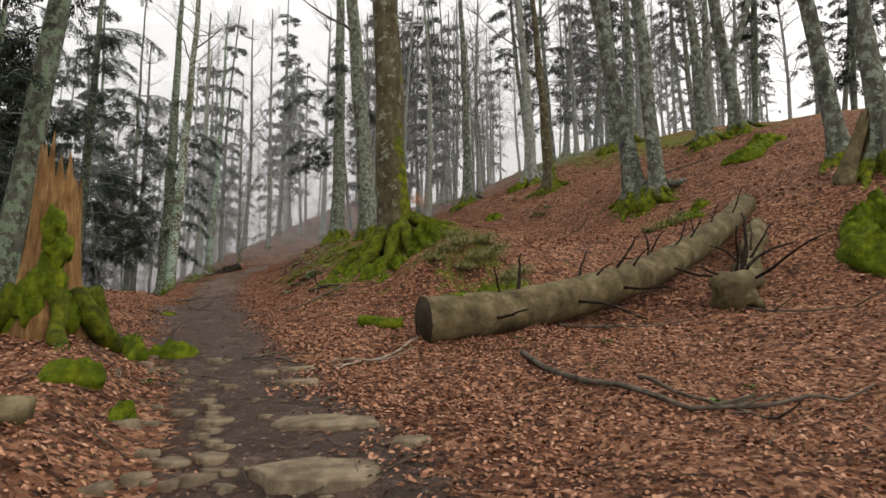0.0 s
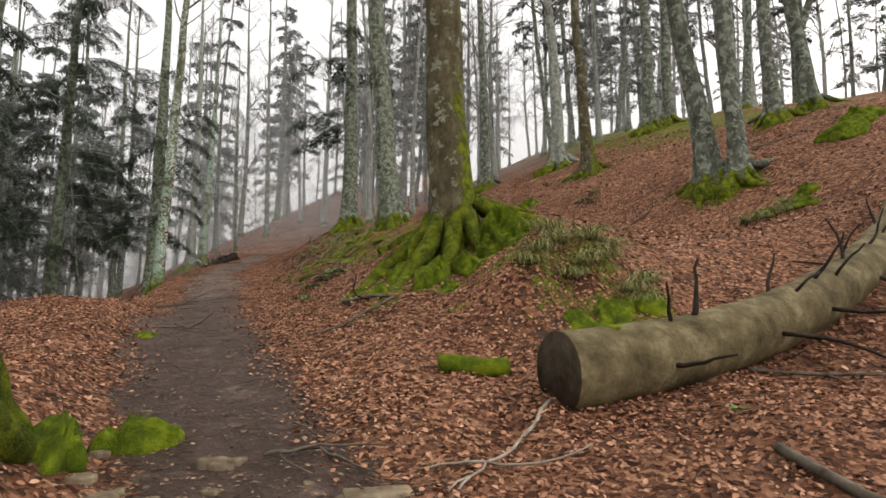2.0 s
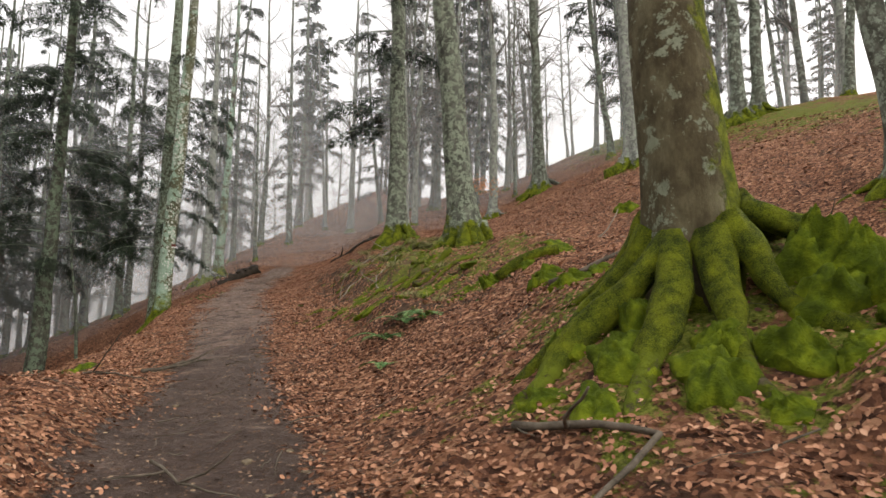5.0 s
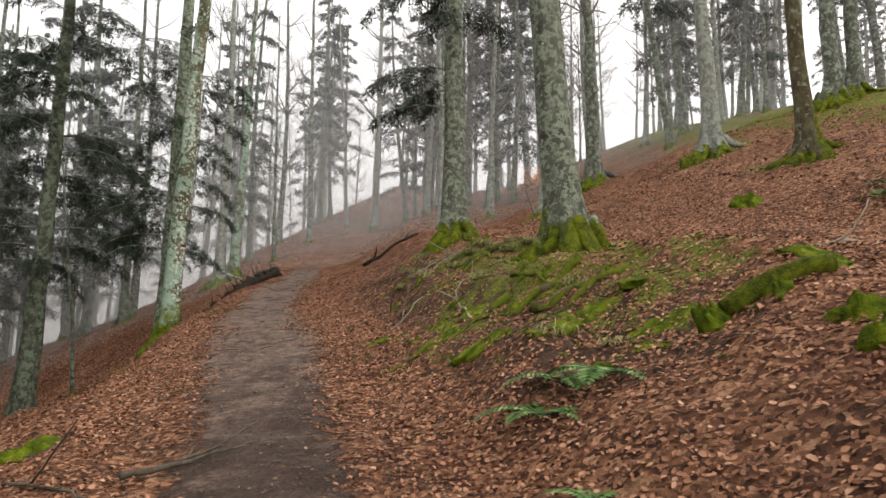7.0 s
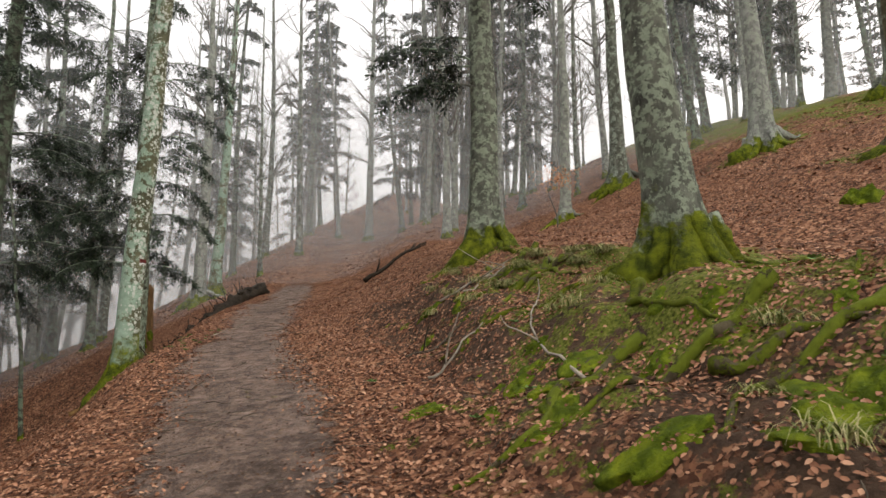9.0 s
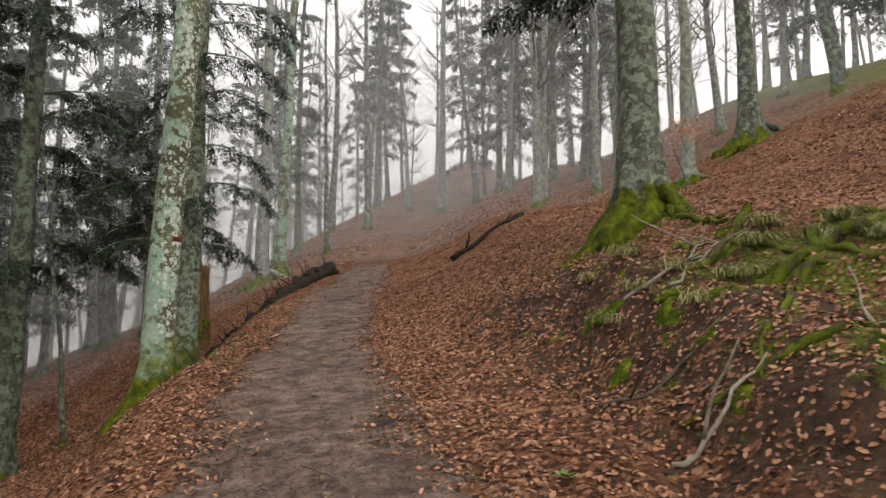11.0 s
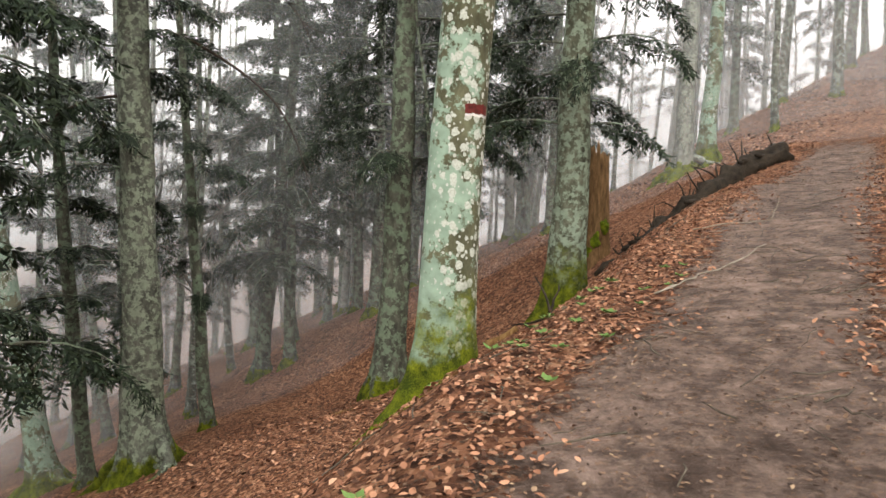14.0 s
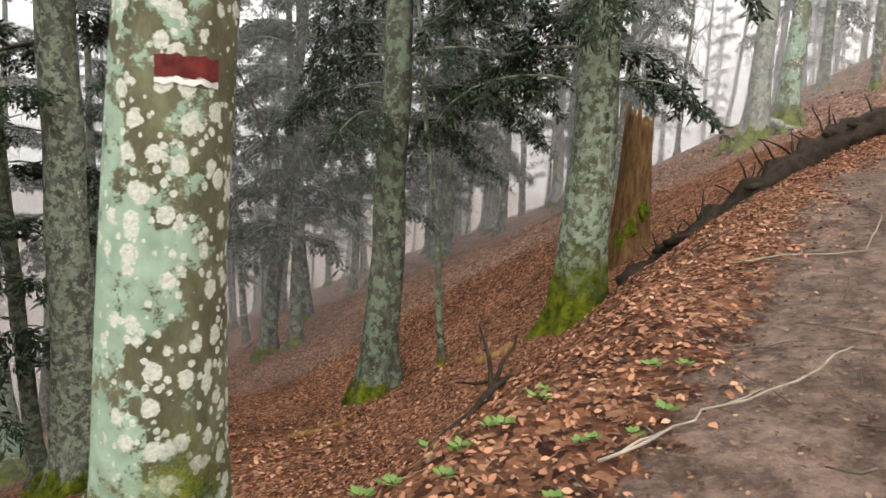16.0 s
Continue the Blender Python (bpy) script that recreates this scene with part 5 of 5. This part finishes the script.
# trail stones
def stone_mesh(rnd, rx, ry, h):
    verts, faces, sides = [], [], 14
    shape = [1 + rnd.uniform(-0.22, 0.22) for _ in range(sides)]
    for f, z in ((1.02, -0.12), (1.0, h * 0.55), (0.93, h * 0.9), (0.7, h), (0.35, h * 1.03)):
        for j in range(sides):
            a = 6.2832 * j / sides
            verts.append((rx * shape[j] * f * math.cos(a), ry * shape[j] * f * math.sin(a), z + (rnd.uniform(-0.12, 0.12) * h if z > 0 else 0)))
    for k in range(4):
        for j in range(sides):
            b = (j + 1) % sides
            faces.append((k * sides + j, k * sides + b, (k + 1) * sides + b, (k + 1) * sides + j))
    faces.append(tuple(4 * sides + j for j in range(sides)))
    return verts, faces


SR = random.Random(71)


def trail_stone(x, y, rx, ry, h, label):
    s = part("stone", stone_mesh(SR, rx, ry, h), stone_mat)
    s.location = (x, y, ground_z(x, y))
    s.rotation_euler = (0.12, SR.uniform(-0.06, 0.06), SR.uniform(-0.3, 0.3))
    return tagged(s, label, "stone", "trail stones")


for x, y, rx, ry in ((-0.86, 4.95, 0.40, 0.22), (-0.68, 4.05, 0.36, 0.26), (-1.5, 7.0, 0.2, 0.1), (-1.75, 6.8, 0.13, 0.08), (-1.32, 6.2, 0.24, 0.09), (-1.42, 4.3, 0.11, 0.09), (-1.62, 4.25, 0.1, 0.08), (-1.65, 5.1, 0.14, 0.08), (-0.2, 4.5, 0.14, 0.1)):
    trail_stone(x, y, rx, ry, 0.035, "flat muddy pale stone set in the trail")
small = [part("stone", stone_mesh(SR, 0.07, 0.05, 0.03), stone_mat) for _ in range(4)]
for k, s in enumerate(small):
    s.location = (-1.5 - 0.1 * k, 4.6 + 0.3 * k, ground_z(-1.5 - 0.1 * k, 4.6 + 0.3 * k))
    tagged(s, "small muddy stone in the trail", "stone", "trail stones")
for k in range(85):
    y = SR.uniform(3.2, 7.6) if k < 55 else SR.uniform(8, 30)
    x = float(trail_x(y)) + (SR.gauss(-0.35, 0.35) if k < 55 else SR.gauss(0, 0.5))
    c = copy_thing(small[k % 4], pose(x, y, ground_z(x, y) - 0.008, SR.uniform(-8, 8), SR.uniform(-8, 8), SR.uniform(0, 360)))
    q = SR.uniform(0.5, 1.5) if k < 55 else SR.uniform(0.3, 0.7)
    c.scale = (q, q, q)


# the trail mark painted on the green beech
def trail_mark():
    from mathutils.bvhtree import BVHTree
    trunk = [o for o in marked.children if o.name.startswith("trunk")][0]
    me = trunk.data
    tree_skin = BVHTree.FromPolygons([v.co for v in me.vertices], [p.vertices[:] for p in me.polygons])
    for name, mat, z0, z1, label in (("mark_red", red_paint, 2.335, 2.405, "faded red painted bar"), ("mark_white", white_paint, 2.312, 2.332, "worn white painted bar")):
        verts, faces, nu, nv = [], [], 16, 4
        for lift in (0.0, 0.006):
            for v in range(nv + 1):
                for u in range(nu + 1):
                    a = (u / nu - 0.5) * 1.15 - 0.2
                    z = z0 + (z1 - z0) * v / nv + 0.004 * math.sin(u * 1.9 + v) + 0.004 * math.sin(u * 5.3)
                    way = Vector((math.cos(a), math.sin(a), 0))
                    hit = tree_skin.ray_cast(Vector((0.1, 0.025, z)) + way * 1.5, -way)[0]
                    verts.append(hit + way * (lift - 0.001))
        o = (nu + 1) * (nv + 1)
        for v in range(nv):
            for u in range(nu):
                i = v * (nu + 1) + u
                faces.append((o + i, o + i + 1, o + i + nu + 2, o + i + nu + 1))
        part(name, (verts, faces), mat, trunk, label)


trail_mark()


# last orange leaves on a low beech twig
def leafy_twig():
    rnd = random.Random(81)
    foot = anchor("beech_twig", -1.55, 37.6, None, "low beech sprig holding orange winter leaves", "sapling")
    verts, faces = [], []
    part("stem", tube(crooked(rnd, (0, 0, -0.1), (0.1, 0, 1), 2.0, 8, 0.1), [0.03 - 0.003 * k for k in range(9)], 6), branch_mat, foot)
    for _ in range(260):
        p = Vector((rnd.gauss(0.1, 0.4), rnd.gauss(0, 0.4), rnd.gauss(1.75, 0.22)))
        w = Vector((rnd.gauss(0, 1), rnd.gauss(0, 1), rnd.gauss(-0.3, 0.5))).normalized()
        blade(verts, faces, p, w, w.orthogonal().normalized(), 0.09, 0.03)
    part("foliage", (verts, faces), orange_leaf, foot, smooth_shade=False)
    return foot


leafy_twig()




# ---- leaf litter and twigs: uncountable ----
def strew(name, zones, mat, label, seed, edge, curl):
    """Curled leaves over stretches of the plan: y from, y to, d from, d to (metres beside the trail), how many a square metre, half length."""
    g = np.random.default_rng(seed)
    P, S = [], []
    for y0, y1, d0, d1, dens, size in zones:
        n = int((y1 - y0) * (d1 - d0) * dens)
        y = g.uniform(y0, y1, n)
        d = g.uniform(d0, d1, n)
        clump = 0.5 + 0.5 * np.sin(y * 1.3 + d * 2.1) * np.sin(d * 1.7 - y * 0.8)
        keep = g.random(n) < 0.55 + 0.45 * clump
        x = trail_x(y) + d
        if edge:
            keep &= g.random(n) < smooth(0.35, 1.15, np.abs(d) + 0.25 * np.sin(y * 2.3) * np.sin(y * 0.9 + 2))
        for px, py, r in ((-0.95, 12.7, 1.1), (-2.5, 23.0, 1.1), (-3.3, 21.4, 1.0), (-3.6, 24.8, 0.9)):
            keep &= (g.random(n) < 0.25) | ((x - px) ** 2 + (y - py) ** 2 > r * r)
        P.append(np.stack([x[keep], y[keep]], 1))
        S.append(size * g.uniform(0.6, 1.25, keep.sum()))
    P, S = np.concatenate(P), np.concatenate(S)
    n = len(P)
    z = land(P[:, 0], P[:, 1]) + g.uniform(0.002, 0.03 * curl, n)
    e = 0.05
    nx = -(land(P[:, 0] + e, P[:, 1]) - land(P[:, 0] - e, P[:, 1])) / (2 * e)
    ny = -(land(P[:, 0], P[:, 1] + e) - land(P[:, 0], P[:, 1] - e)) / (2 * e)
    N = np.stack([nx + g.normal(0, 0.42 * curl, n), ny + g.normal(0, 0.42 * curl, n), np.ones(n)], 1)
    N /= np.linalg.norm(N, axis=1)[:, None]
    a = g.uniform(0, 6.283, n)
    U = np.stack([np.cos(a), np.sin(a), np.zeros(n)], 1)
    U -= N * (U * N).sum(1)[:, None]
    U /= np.linalg.norm(U, axis=1)[:, None]
    V = np.cross(N, U)
    C = np.stack([P[:, 0], P[:, 1], z], 1)
    f = (g.uniform(-0.1, 0.6, n) * S * curl)[:, None]
    w = (S * g.uniform(0.45, 0.7, n))[:, None]
    s = S[:, None]
    verts = np.stack([C - U * s + N * f * 0.3, C - U * s * 0.35 + V * w * 0.95 + N * f, C + U * s * 0.35 + V * w * 0.8 + N * f * 1.1, C + U * s + N * f * 0.7, C + U * s * 0.35 - V * w * 0.8 + N * f, C - U * s * 0.35 - V * w * 0.95 + N * f * 0.9], 1).reshape(-1, 3)
    i = np.arange(n) * 6
    faces = np.concatenate([np.stack([i, i + 3, i + 2, i + 1], 1), np.stack([i, i + 5, i + 4, i + 3], 1)])
    ob = new(name, quick_mesh(name, verts, faces, mat, flat=True))
    return tagged(ob, label, "leaves", kind="stuff")


strew("leaf_litter", [(0.5, 44, -5.5, -0.3, 620, 0.022), (0.5, 44, 0.3, 5.5, 760, 0.023), (0.5, 44, 5.5, 12, 160, 0.036), (4, 44, -11, -5.5, 110, 0.042), (4, 40, 12, 20, 55, 0.052), (44, 62, -8, 12, 40, 0.06)], leaf_mat, "deep litter of curled russet beech leaves", 21, True, 1.0)
strew("trodden_leaves", [(0.5, 20, -1.3, 1.3, 330, 0.016), (20, 44, -1.4, 1.4, 420, 0.014)], mud_leaf, "trodden muddy leaf scraps on the trail", 22, False, 0.45)


def twig_litter():
    rnd = random.Random(91)
    geos = []
    for _ in range(900):
        y = rnd.uniform(1, 42)
        d = rnd.choice((rnd.uniform(-4.5, -0.5), rnd.uniform(0.4, 9), rnd.uniform(-0.9, 0.9)))
        x = float(trail_x(y)) + d
        a, ln = rnd.uniform(0, 6.3), rnd.uniform(0.08, 0.5)
        pts = []
        for k in range(4):
            px, py = x + math.cos(a) * ln * k / 3 + rnd.gauss(0, 0.01), y + math.sin(a) * ln * k / 3 + rnd.gauss(0, 0.01)
            pts.append((px, py, ground_z(px, py) + 0.02 + rnd.uniform(0, 0.02)))
        r = rnd.uniform(0.002, 0.007)
        geos.append(tube(pts, [r, r, r * 0.8, r * 0.5], 4))
    return tagged(part("twig_litter", join(*geos), twig_wood), "scattered dark twigs on leaves and mud", "twigs", kind="stuff")


twig_litter()
